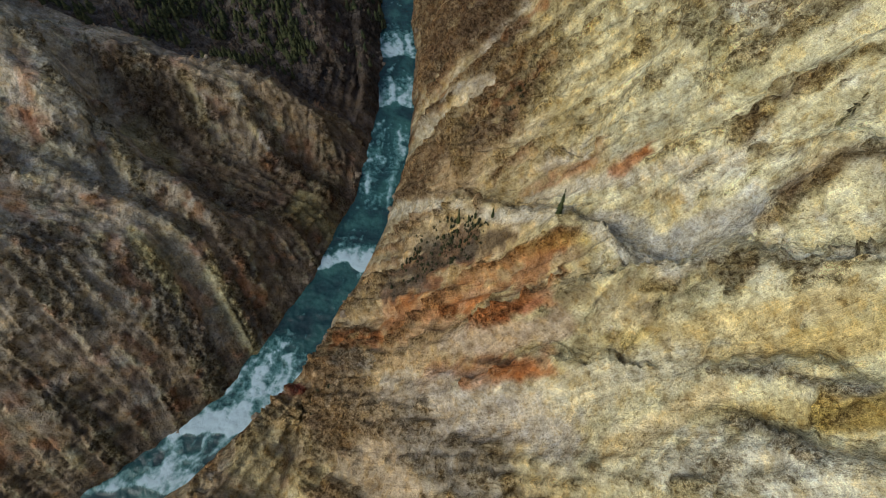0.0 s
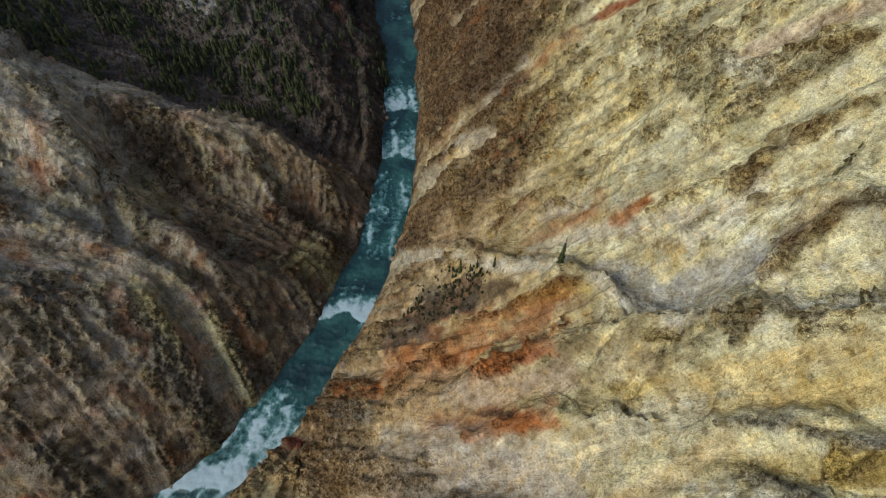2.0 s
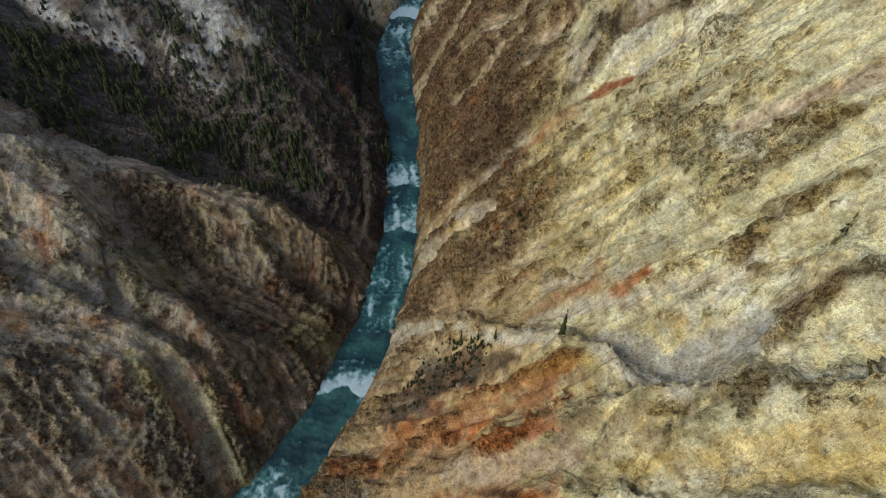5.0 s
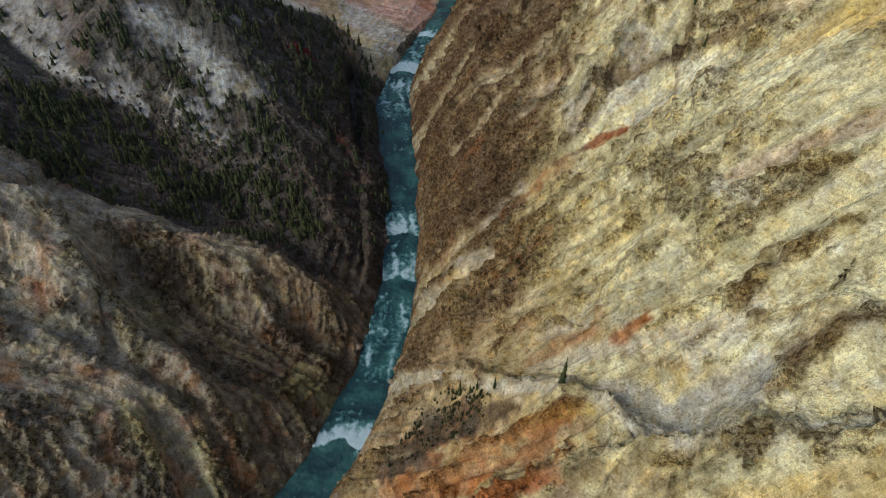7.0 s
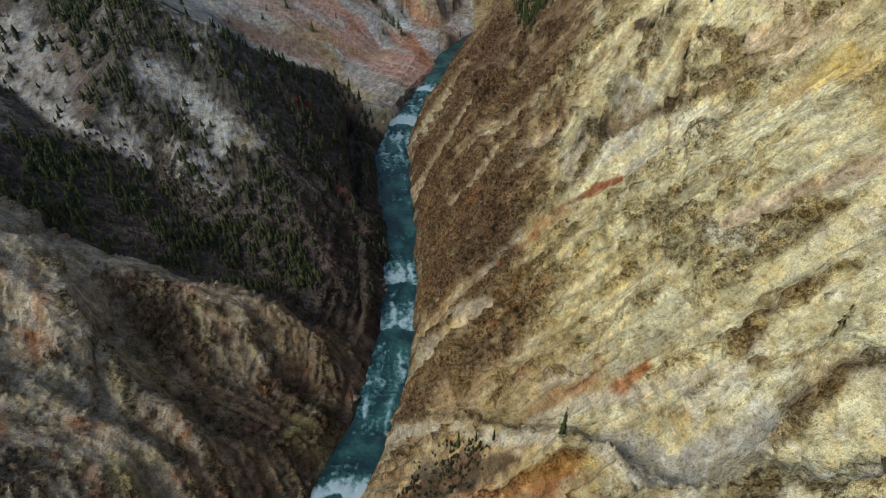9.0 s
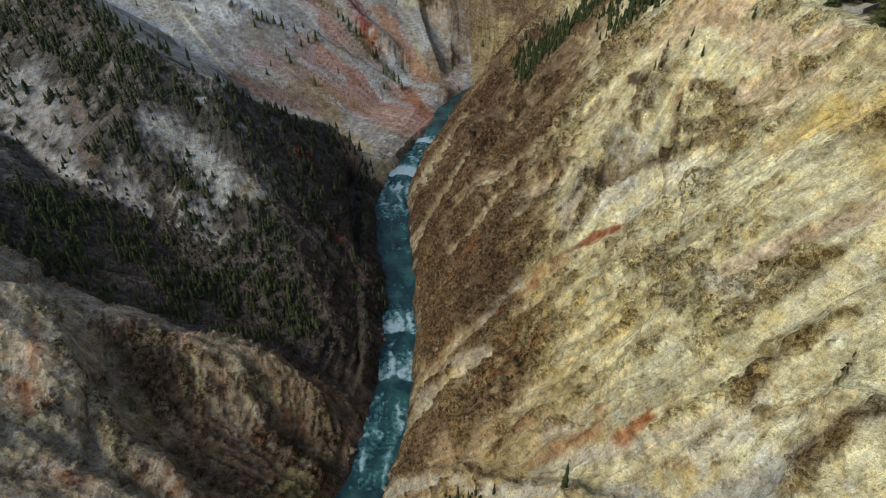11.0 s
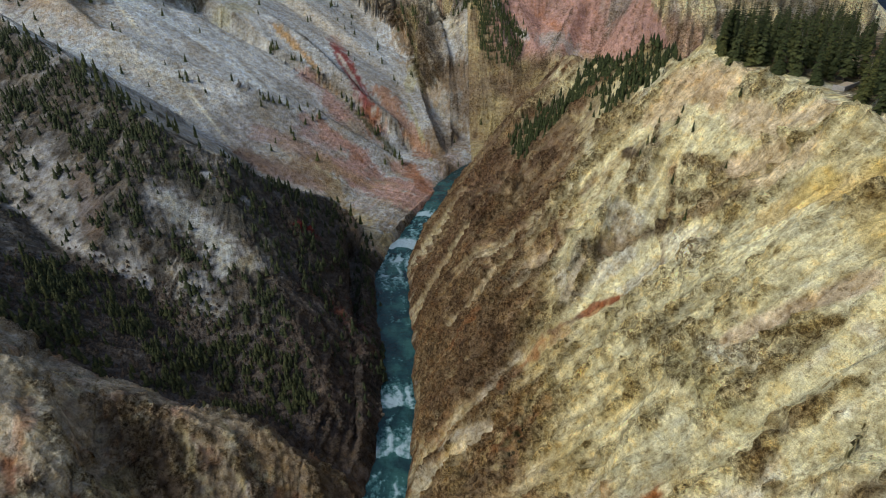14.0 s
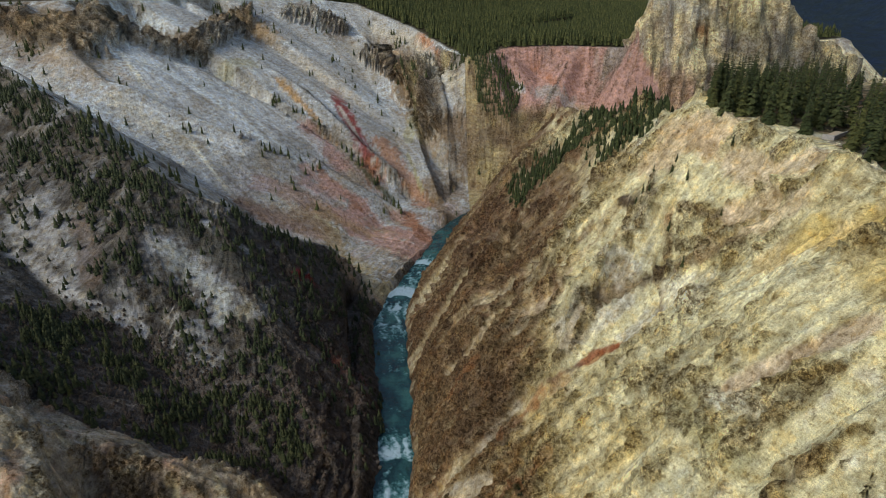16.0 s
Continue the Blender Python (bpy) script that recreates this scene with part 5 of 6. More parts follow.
stain(RUST, (-192, 178, 90), (-184, 171, 84), 4.3, 0.50, 1.0)
stain(SCREE, (-169, 184, 83), (-148, 169, 63), 5.7, 0.50, 0.9)
stain(BUFF, (-135, 225, 65), (-127, 212, 50), 3.0, 0.50, 0.8)
stain(BUFF, (-117, 232, 59), (-102, 208, 37), 1.9, 0.60, 0.8)
stain(UMBER, (-156, 223, 72), (-125, 184, 42), 12.8, 0.50, 0.9)
stain(TAN, (-95, 233, 44), (-68, 202, 17), 9.3, 0.50, 0.9)
stain(BUFF, (-156, 200, 56), (-139, 180, 48), 4.5, 0.60, 0.9)

for cut, colour, w, kind in SEAMS:
    HUE[cut] = blend(HUE[cut], colour, w)
# pale scree threads and dark runnels on the brown parts of the wall and on the shaded slope
BROWNISH = WALL * step(0.33, 0.17, HUE.mean(-1))
HUE = blend(HUE, (0.42, 0.335, 0.21), BROWNISH * step(0.0, 0.55, -0.7 * NARROW + 0.45 * HAIR + 0.5 * SPECK - 0.4 * FLUTE) * 0.45)
HUE = blend(HUE, (0.30, 0.17, 0.09), BROWNISH * step(0.15, 0.5, BLOTCH + 0.4 * NARROW - 0.3 * SPECK) * 0.45)
HUE = blend(HUE, (0.36, 0.32, 0.25), L1 * step(0.1, 0.5, 0.55 * THREAD + 0.45 * FLUTE + 0.4 * SPECK) * step(15, 60, PZ) * 0.5)
# the flutes' hollows darkened, their shade put into the colour
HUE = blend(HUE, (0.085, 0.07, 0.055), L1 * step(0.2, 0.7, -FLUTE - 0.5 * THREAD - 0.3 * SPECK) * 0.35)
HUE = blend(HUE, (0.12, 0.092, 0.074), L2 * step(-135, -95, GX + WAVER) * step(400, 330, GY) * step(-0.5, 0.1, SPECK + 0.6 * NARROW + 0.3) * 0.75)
HUE = blend(HUE, (0.15, 0.10, 0.07), WALL * step(300, 430, GY) * step(205, 130, PZ + 1.5 * WAVER) * step(-0.1, 0.5, FLUTE + 0.7 * NARROW + 0.4 * PATCH + 0.3 * SPECK) * 0.6)
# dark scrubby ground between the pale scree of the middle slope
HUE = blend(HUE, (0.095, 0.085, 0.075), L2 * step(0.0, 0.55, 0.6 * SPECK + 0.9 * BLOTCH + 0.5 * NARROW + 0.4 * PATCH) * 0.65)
# haze painted bluish on the middle slope; the high far slope brightened
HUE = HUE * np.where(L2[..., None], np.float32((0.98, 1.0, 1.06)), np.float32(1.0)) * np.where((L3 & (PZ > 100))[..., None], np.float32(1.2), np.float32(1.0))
# grit: every metre of it a little darker or lighter
HUE = HUE * np.float32((0.98, 1.0, 1.02)) * np.clip(1 + 0.10 * NARROW + NEARBY * (0.16 * HAIR + 0.12 * SPECK), 0.6, 1.4)[..., None].astype(np.float32)

# ---- materials ----
def material(name):
    m = bpy.data.materials.new(name)
    m.use_nodes = True
    return m, m.node_tree.nodes, m.node_tree.links, m.node_tree.nodes["Principled BSDF"]


def noise_node(n, l, scale, detail, where, rough_=0.6):
    t = n.new("ShaderNodeTexNoise")
    t.inputs["Scale"].default_value, t.inputs["Detail"].default_value, t.inputs["Roughness"].default_value = scale, detail, rough_
    l.new(where, t.inputs["Vector"])
    return t.outputs["Fac"]


def ramp(n, l, fac, stops):
    r = n.new("ShaderNodeValToRGB")
    while len(r.color_ramp.elements) < len(stops):
        r.color_ramp.elements.new(0.5)
    for e, (p, c) in zip(r.color_ramp.elements, stops):
        e.position, e.color = p, (*c, 1) if len(c) == 3 else c
    l.new(fac, r.inputs["Fac"])
    return r.outputs["Color"]


def mix(n, l, kind, fac, a, b):
    m = n.new("ShaderNodeMix")
    m.data_type, m.blend_type, m.clamp_factor = "RGBA", kind, True
    for socket, v in ((m.inputs["Factor"], fac), (m.inputs["A"], a), (m.inputs["B"], b)):
        if isinstance(v, (int, float)):
            socket.default_value = v
        elif isinstance(v, tuple):
            socket.default_value = (*v, 1)
        else:
            l.new(v, socket)
    return m.outputs["Result"]


def bump(n, l, height, strength, distance, after=None):
    b = n.new("ShaderNodeBump")
    b.inputs["Strength"].default_value, b.inputs["Distance"].default_value = strength, distance
    l.new(height, b.inputs["Height"])
    if after:
        l.new(after, b.inputs["Normal"])
    return b.outputs["Normal"]


def math_node(n, l, kind, a, b):
    m = n.new("ShaderNodeMath")
    m.operation = kind
    for s, v in zip(m.inputs, (a, b)):
        if isinstance(v, (int, float)):
            s.default_value = v
        else:
            l.new(v, s)
    return m.outputs[0]


def smear(n, l, at, fall, scale, detail, reach, steps):
    """Noise drawn out along the fall line over that reach in metres."""
    total = None
    for k in range(steps):
        shift = n.new("ShaderNodeVectorMath")
        shift.operation = "MULTIPLY_ADD"
        f = reach * (k / (steps - 1) - 0.5)
        shift.inputs[1].default_value = (f, f, f)
        l.new(fall, shift.inputs[0])
        l.new(at, shift.inputs[2])
        one = noise_node(n, l, scale, detail, shift.outputs[0], 0.6)
        total = one if total is None else math_node(n, l, "ADD", total, one)
    return math_node(n, l, "MULTIPLY", total, 1.0 / steps)


def rock_material():
    """Weathered volcanic rock and scree: mineral colour from the land, runnels, cracks and crusts."""
    m, n, l, p = material("canyon_rock")
    at = n.new("ShaderNodeNewGeometry").outputs["Position"]
    hue, crag, skin, down = (n.new("ShaderNodeAttribute") for _ in range(4))
    hue.attribute_name, crag.attribute_name, skin.attribute_name, down.attribute_name = "mineral", "crag", "crust", "fall"
    fall, rocky, thick = down.outputs["Vector"], crag.outputs["Fac"], skin.outputs["Fac"]
    gully = smear(n, l, at, fall, 0.11, 3, 55.0, 5)
    broad = smear(n, l, at, fall, 0.30, 3, 20.0, 4)
    run = smear(n, l, at, fall, 0.95, 4, 6.5, 5)
    hair = smear(n, l, at, fall, 3.0, 3, 1.9, 4)
    big = noise_node(n, l, 0.09, 6, at, 0.62)
    shard = noise_node(n, l, 0.55, 9, at, 0.74)
    lumps = n.new("ShaderNodeTexVoronoi")
    lumps.inputs["Scale"].default_value, lumps.inputs["Detail"].default_value = 0.42, 2.0
    bent = n.new("ShaderNodeVectorMath")
    bent.operation = "ADD"
    wob = n.new("ShaderNodeTexNoise")
    wob.inputs["Scale"].default_value, wob.inputs["Detail"].default_value = 0.5, 4
    l.new(at, wob.inputs["Vector"])
    size = n.new("ShaderNodeVectorMath")
    size.operation = "SCALE"
    size.inputs["Scale"].default_value = 2.2
    l.new(wob.outputs["Color"], size.inputs[0])
    l.new(at, bent.inputs[0])
    l.new(size.outputs[0], bent.inputs[1])
    l.new(bent.outputs[0], lumps.inputs["Vector"])
    gap = lumps.outputs["Distance"]
    def by_rock(bare, crags):
        return math_node(n, l, "ADD", math_node(n, l, "MULTIPLY", rocky, crags - bare), bare)
    # colour: broad washes, then runnels and hair-fine streaks down the slope
    c = mix(n, l, "MULTIPLY", 0.75, hue.outputs["Color"], ramp(n, l, big, [(0.33, (0.70, 0.66, 0.58)), (0.5, (1, 1, 1)), (0.66, (1.20, 1.18, 1.12))]))
    c = mix(n, l, "MULTIPLY", 0.8, c, ramp(n, l, gully, [(0.40, (0.62, 0.56, 0.48)), (0.49, (1, 1, 1)), (0.60, (1.26, 1.25, 1.21))]))
    c = mix(n, l, "MULTIPLY", 0.95, c, ramp(n, l, broad, [(0.39, (0.58, 0.52, 0.44)), (0.49, (1, 1, 1)), (0.60, (1.28, 1.27, 1.23))]))
    c = mix(n, l, "MULTIPLY", by_rock(0.75, 1.0), c, ramp(n, l, run, [(0.39, (0.55, 0.49, 0.40)), (0.47, (0.93, 0.91, 0.88)), (0.53, (1.05, 1.05, 1.04)), (0.61, (1.30, 1.28, 1.24))]))
    c = mix(n, l, "MULTIPLY", by_rock(0.75, 1.0), c, ramp(n, l, hair, [(0.39, (0.58, 0.53, 0.45)), (0.5, (1, 1, 1)), (0.61, (1.30, 1.28, 1.22))]))
    # crusts, and cracks with painted shade, thick on the crags and thin on the scree
    crust = math_node(n, l, "ADD", shard, math_node(n, l, "MULTIPLY", math_node(n, l, "SUBTRACT", thick, 0.6), 0.12))
    c = mix(n, l, "MULTIPLY", 0.5, c, ramp(n, l, crust, [(0.40, (1.16, 1.16, 1.14)), (0.54, (1.04, 1.03, 1.0)), (0.60, (0.90, 0.84, 0.70)), (0.68, (0.68, 0.57, 0.42))]))
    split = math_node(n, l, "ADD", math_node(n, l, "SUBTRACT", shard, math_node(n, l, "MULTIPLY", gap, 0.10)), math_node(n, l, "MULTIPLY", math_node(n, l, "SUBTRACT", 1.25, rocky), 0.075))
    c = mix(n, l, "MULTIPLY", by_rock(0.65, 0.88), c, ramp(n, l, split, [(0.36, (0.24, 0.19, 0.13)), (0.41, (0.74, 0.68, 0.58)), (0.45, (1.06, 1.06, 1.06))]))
    # pale threads of ash and sinter in a net over the crags
    net = noise_node(n, l, 0.8, 6, bent.outputs[0], 0.62)
    thread = math_node(n, l, "ABSOLUTE", math_node(n, l, "SUBTRACT", net, 0.5), 0.0)
    c = mix(n, l, "MULTIPLY", by_rock(0.38, 1.0), c, ramp(n, l, thread, [(0.0, (1.42, 1.40, 1.34)), (0.018, (1.18, 1.17, 1.14)), (0.045, (0.98, 0.97, 0.95)), (0.10, (0.68, 0.63, 0.55))]))
    # joints and ledges of the far cliffs
    away = n.new("ShaderNodeAttribute")
    away.attribute_name = "cliff"
    upright = n.new("ShaderNodeMapping")
    upright.inputs["Scale"].default_value = (1.0, 1.0, 0.45)
    l.new(at, upright.inputs["Vector"])
    joint = noise_node(n, l, 0.11, 9, upright.outputs["Vector"], 0.72)
    c = mix(n, l, "MULTIPLY", away.outputs["Fac"], c, ramp(n, l, joint, [(0.36, (0.45, 0.41, 0.35)), (0.43, (0.85, 0.82, 0.77)), (0.5, (1.1, 1.1, 1.08)), (0.62, (1.4, 1.38, 1.32))]))
    # ochre and whitish mottling
    mottle = noise_node(n, l, 0.19, 9, at, 0.7)
    c = mix(n, l, "MULTIPLY", 0.8, c, ramp(n, l, mottle, [(0.40, (1.05, 1.10, 1.24)), (0.47, (1, 1, 1)), (0.53, (1, 1, 1)), (0.60, (1.03, 0.92, 0.72))]))
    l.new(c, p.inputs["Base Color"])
    p.inputs["Roughness"].default_value = 0.95
    p.inputs["Specular IOR Level"].default_value = 0.12
    stony = math_node(n, l, "ADD", math_node(n, l, "SUBTRACT", math_node(n, l, "MULTIPLY", shard, 1.2), math_node(n, l, "MULTIPLY", thread, 1.6)), math_node(n, l, "MULTIPLY", gap, -0.45))
    zero = bump(n, l, math_node(n, l, "MULTIPLY", joint, away.outputs["Fac"]), 0.9, 9.0)
    one = bump(n, l, math_node(n, l, "MULTIPLY", stony, math_node(n, l, "ADD", rocky, 0.08)), 0.9, 2.4, zero)
    two = bump(n, l, math_node(n, l, "ADD", run, math_node(n, l, "MULTIPLY", broad, 1.8)), 0.85, 2.0, one)
    l.new(bump(n, l, hair, 0.6, 0.6, two), p.inputs["Normal"])
    return m


def water_material():
    """Cold green glacial-looking water, torn to white foam in the rapids."""
    m, n, l, p = material("river_water")
    at = n.new("ShaderNodeNewGeometry").outputs["Position"]
    foam = n.new("ShaderNodeAttribute")
    foam.attribute_name = "foam"
    fine = noise_node(n, l, 0.35, 8, at, 0.7)
    tone = noise_node(n, l, 0.05, 4, at)
    deep = ramp(n, l, tone, [(0.36, (0.007, 0.026, 0.032)), (0.5, (0.014, 0.055, 0.058)), (0.64, (0.035, 0.115, 0.105))])
    edge = math_node(n, l, "ADD", foam.outputs["Fac"], math_node(n, l, "MULTIPLY", math_node(n, l, "SUBTRACT", fine, 0.5), 1.3))
    milky = ramp(n, l, edge, [(0.22, (0, 0, 0)), (0.60, (1, 1, 1))])
    white = ramp(n, l, edge, [(0.50, (0, 0, 0)), (0.85, (1, 1, 1))])
    c = mix(n, l, "MIX", milky, deep, (0.070, 0.205, 0.205))
    l.new(mix(n, l, "MIX", white, c, (0.42, 0.56, 0.62)), p.inputs["Base Color"])
    l.new(ramp(n, l, edge, [(0.3, (0.22, 0.22, 0.22)), (0.8, (0.7, 0.7, 0.7))]), p.inputs["Roughness"])
    l.new(bump(n, l, fine, 0.7, 0.8), p.inputs["Normal"])
    return m


def leaf_material(name, dark, light):
    """Needles in small tufts, each tuft and each tree a little different."""
    m, n, l, p = material(name)
    at = n.new("ShaderNodeNewGeometry")
    one = n.new("ShaderNodeObjectInfo").outputs["Random"]
    tuft = noise_node(n, l, 1.1, 4, at.outputs["Position"])
    c = ramp(n, l, tuft, [(0.32, dark), (0.7, light)])
    c = mix(n, l, "MULTIPLY", 1.0, c, ramp(n, l, at.outputs["Random Per Island"], [(0, (0.6, 0.65, 0.6)), (1, (1.35, 1.2, 1.0))]))
    c = mix(n, l, "MULTIPLY", 1.0, c, ramp(n, l, one, [(0, (0.7, 0.75, 0.7)), (0.5, (1, 1, 1)), (1, (1.3, 1.15, 0.95))]))
    l.new(c, p.inputs["Base Color"])
    p.inputs["Roughness"].default_value = 0.85
    p.inputs["Specular IOR Level"].default_value = 0.2
    return m


def plain_material(name, a, b, scale, roughness=0.85):
    m, n, l, p = material(name)
    at = n.new("ShaderNodeNewGeometry").outputs["Position"]
    f = noise_node(n, l, scale, 6, at)
    l.new(ramp(n, l, f, [(0.3, a), (0.7, b)]), p.inputs["Base Color"])
    p.inputs["Roughness"].default_value = roughness
    l.new(bump(n, l, f, 0.5, 0.05), p.inputs["Normal"])
    return m


ROCKY, WATER = rock_material(), water_material()
NEEDLES = leaf_material("pine_needles", (0.026, 0.038, 0.015), (0.082, 0.098, 0.040))
# the same needles again, darker: the left slopes' shade is in their colour
SHADED = leaf_material("shaded_pine_needles", (0.024, 0.034, 0.019), (0.064, 0.080, 0.042))
SCRUB = leaf_material("scrub_leaves", (0.016, 0.022, 0.011), (0.046, 0.052, 0.025))
BRUSH = leaf_material("bare_brush", (0.05, 0.04, 0.035), (0.11, 0.086, 0.074))
BARK = plain_material("pine_bark", (0.06, 0.045, 0.035), (0.13, 0.10, 0.08), 3)
DEADWOOD = plain_material("bleached_wood", (0.16, 0.14, 0.12), (0.30, 0.27, 0.23), 3)


# ---- the ground and the river ----
def sheet(name, px, py, pz, mat, keep=None):
    """A grid of points as one mesh of four-sided faces."""
    rows, cols = px.shape
    i = np.arange(rows * cols).reshape(rows, cols)
    quads = np.stack([i[:-1, :-1], i[:-1, 1:], i[1:, 1:], i[1:, :-1]], -1).reshape(-1, 4)
    me = bpy.data.meshes.new(name)
    me.vertices.add(rows * cols)
    me.vertices.foreach_set("co", np.stack([px, py, pz], -1).astype(np.float32).ravel())
    me.loops.add(quads.size)
    me.loops.foreach_set("vertex_index", quads.astype(np.int32).ravel())
    me.polygons.add(len(quads))
    me.polygons.foreach_set("loop_start", np.arange(0, quads.size, 4, dtype=np.int32))
    me.update(calc_edges=True)
    me.materials.append(mat)
    me.polygons.foreach_set("use_smooth", np.ones(len(quads), bool))
    return new(name, me)


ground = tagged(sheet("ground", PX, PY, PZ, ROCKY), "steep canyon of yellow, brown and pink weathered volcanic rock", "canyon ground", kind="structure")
# mineral colour, along with the shade and haze painted into it
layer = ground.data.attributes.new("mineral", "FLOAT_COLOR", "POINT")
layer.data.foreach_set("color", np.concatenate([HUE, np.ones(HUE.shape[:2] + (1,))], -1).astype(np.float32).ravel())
layer = ground.data.attributes.new("crag", "FLOAT", "POINT")
layer.data.foreach_set("value", np.clip(ROCK, 0, 1).astype(np.float32).ravel())
layer = ground.data.attributes.new("fall", "FLOAT_VECTOR", "POINT")
way = np.stack([RUN_X, RUN_Y, RUN_X * SLOPE_X + RUN_Y * SLOPE_Y], -1)
layer.data.foreach_set("vector", (way / np.maximum(np.linalg.norm(way, axis=-1, keepdims=True), 0.3)).astype(np.float32).ravel())
layer = ground.data.attributes.new("cliff", "FLOAT", "POINT")
layer.data.foreach_set("value", np.clip(np.maximum(0.55 * CASTLE, 0.8 * CLIFF), 0, 1).astype(np.float32).ravel())
layer = ground.data.attributes.new("crust", "FLOAT", "POINT")
layer.data.foreach_set("value", np.clip(CRUST, 0, 1).astype(np.float32).ravel())


def river():
    line = RIVER[(RIVER[:, 1] > -250) & (RIVER[:, 0] < 900)]
    run = np.r_[0, np.cumsum(np.hypot(*np.diff(line[:, :2], axis=0).T))]
    s = np.arange(0, run[-1], 0.9)
    cx, cy, half = (np.interp(s, run, line[:, k]) for k in range(3))
    for _ in range(12):
        cx[1:-1], cy[1:-1] = (cx[:-2] + cx[1:-1] * 2 + cx[2:]) / 4, (cy[:-2] + cy[1:-1] * 2 + cy[2:]) / 4
    tx, ty = np.gradient(cx), np.gradient(cy)
    size = np.hypot(tx, ty)
    v = np.linspace(-1, 1, 34)
    wide = (half + 5.0)[:, None] * v[None]
    x, y = cx[:, None] - wide * (ty / size)[:, None], cy[:, None] + wide * (tx / size)[:, None]
    along = np.repeat(s[:, None], len(v), 1)
    swirl = 4 * grain(x, y, 0 * x, 12, 110) + 1.6 * grain(x, y, 0 * x, 4, 111)
    flow = rough(along * 0.22 + swirl, wide + 0.9 * swirl, 0 * along, 3.6, 4, 101)
    chop = rough(x, y, 0 * x, 1.9, 3, 103)
    lace = (1 - np.abs(grain(along * 0.4 + swirl, wide + swirl, 0 * x, 4.4, 108))) ** 5
    pool = rough(along, 0.3 * wide, 0 * x, 38, 2, 104)
    foam = 0.17 + 0.45 * flow + 0.20 * chop + 0.42 * pool + 0.50 * lace * step(-0.3, 0.4, pool + 0.5 * flow)
    foam = foam - 0.22 * step(0.55, 0.95, np.abs(v))[None] + 0.14 * step(136, 112, y)
    drop = 0.0 * x
    # ledges: distance up the valley, length of the white water beyond, strength
    for at, reach, power in ((30, 16, 0.6), (56, 14, 0.6), (147, 17, 0.7), (262, 42, 0.42), (304, 20, 0.36), (352, 9, 0.22),
                             (398, 12, 0.3), (528, 30, 0.9), (600, 20, 0.4)):
        lip = y - at + 2.2 * grain(x, y, 0 * x, 5, 105) - 1.5 * np.cos(wide / 4)
        foam = foam + power * step(-0.6, 0.6, lip) * step(reach, 0.25 * reach, lip)
        foam = foam - 0.38 * step(-26, -4, lip) * step(1.0, -1.0, lip)
        drop = drop + 0.5 * power * step(-1.5, 1.5, lip) * step(reach, 2, lip)
    foam = foam + 0.22 * step(0.72, 0.95, np.abs(v))[None] * step(0.1, 0.6, flow)
    z = 0.25 + 0.55 * flow + 0.45 * chop + drop
    ob = tagged(sheet("water", x, y, z, WATER), "swift blue-green river with white rapids", "river", kind="structure")
    layer = ob.data.attributes.new("foam", "FLOAT", "POINT")
    layer.data.foreach_set("value", np.clip(foam, 0, 1.4).astype(np.float32).ravel())


river()


# ---- trees ----
def part(name, bm, mat, parent, label=""):
    me = bpy.data.meshes.new(name)
    bm.to_mesh(me)
    bm.free()
    me.materials.append(mat)
    ob = new(name, me)
    ob.parent = parent
    return tagged(ob, label)


def tube(bm, points, sides=6):
    """A tapering stem through points of x, y, z, radius."""
    rings = []
    for x, y, z, r in points:
        rings.append([bm.verts.new((x + r * math.cos(2 * math.pi * k / sides), y + r * math.sin(2 * math.pi * k / sides), z)) for k in range(sides)])
    for a, b in zip(rings, rings[1:]):
        for k in range(sides):
            bm.faces.new((a[k], a[(k + 1) % sides], b[(k + 1) % sides], b[k]))
    bm.faces.new(rings[-1])


def bough(bm, base, turn, reach, droop, width):
    """A drooping spray of needles: a bent leaf-shaped blade with a keel."""
    c, s = math.cos(turn), math.sin(turn)

    def at(r, w, dz):
        return bm.verts.new((base[0] + r * c - w * s, base[1] + r * s + w * c, base[2] + dz))
    a, b = at(0.05 * reach, 0, 0.04 * reach), at(0.55 * reach, width, -droop * 0.55)
    d, e = at(0.55 * reach, -width, -droop * 0.55), at(0.6 * reach, 0, -droop * 0.25)
    tip = at(reach, 0, -droop)
    for f in ((a, e, b), (a, d, e), (e, tip, b), (e, d, tip)):
        bm.faces.new(f)


def conifer(seed, height, spread, bare, lean=0.0):
    r = random.Random(seed)
    root = new("pine_tree")
    bm = bmesh.new()
    bend = [(lean * height * u * u, 0.02 * height * math.sin(3 * u + seed), height * u, 0.016 * height * (1 - 0.93 * u) + 0.01) for u in (0, 0.25, 0.5, 0.75, 1.0)]
    tube(bm, [(bend[0][0], bend[0][1], -0.6, bend[0][3] * 1.25)] + bend)
    part("trunk", bm, BARK, root)
    bm = bmesh.new()
    rings = 20
    for k in range(rings):
        u = bare + (0.985 - bare) * (k + 0.3 * r.random()) / rings
        full = spread * height * (1 - u) ** 0.72 / (1 - bare) ** 0.72 * (0.75 + 0.5 * r.random())
        if r.random() < 0.1:
            full *= 0.5
        cx, cy = lean * height * u * u, 0.02 * height * math.sin(3 * u + seed)
        for j in range(9 if k < rings - 3 else 6):
            if r.random() < 0.14:
                continue
            reach = full * (0.6 + 0.6 * r.random()) + 0.15
            bough(bm, (cx, cy, height * u + 0.3 * (r.random() - 0.5)), 2 * math.pi * (j + r.random()) / 9, reach, reach * (0.35 + 0.35 * r.random()), 0.40 * reach + 0.15)
    bough(bm, (lean * height, 0.02 * height * math.sin(3 + seed), height * 0.99), 0, 0.15, -0.5, 0.1)
    part("crown", bm, NEEDLES, root)
    return root


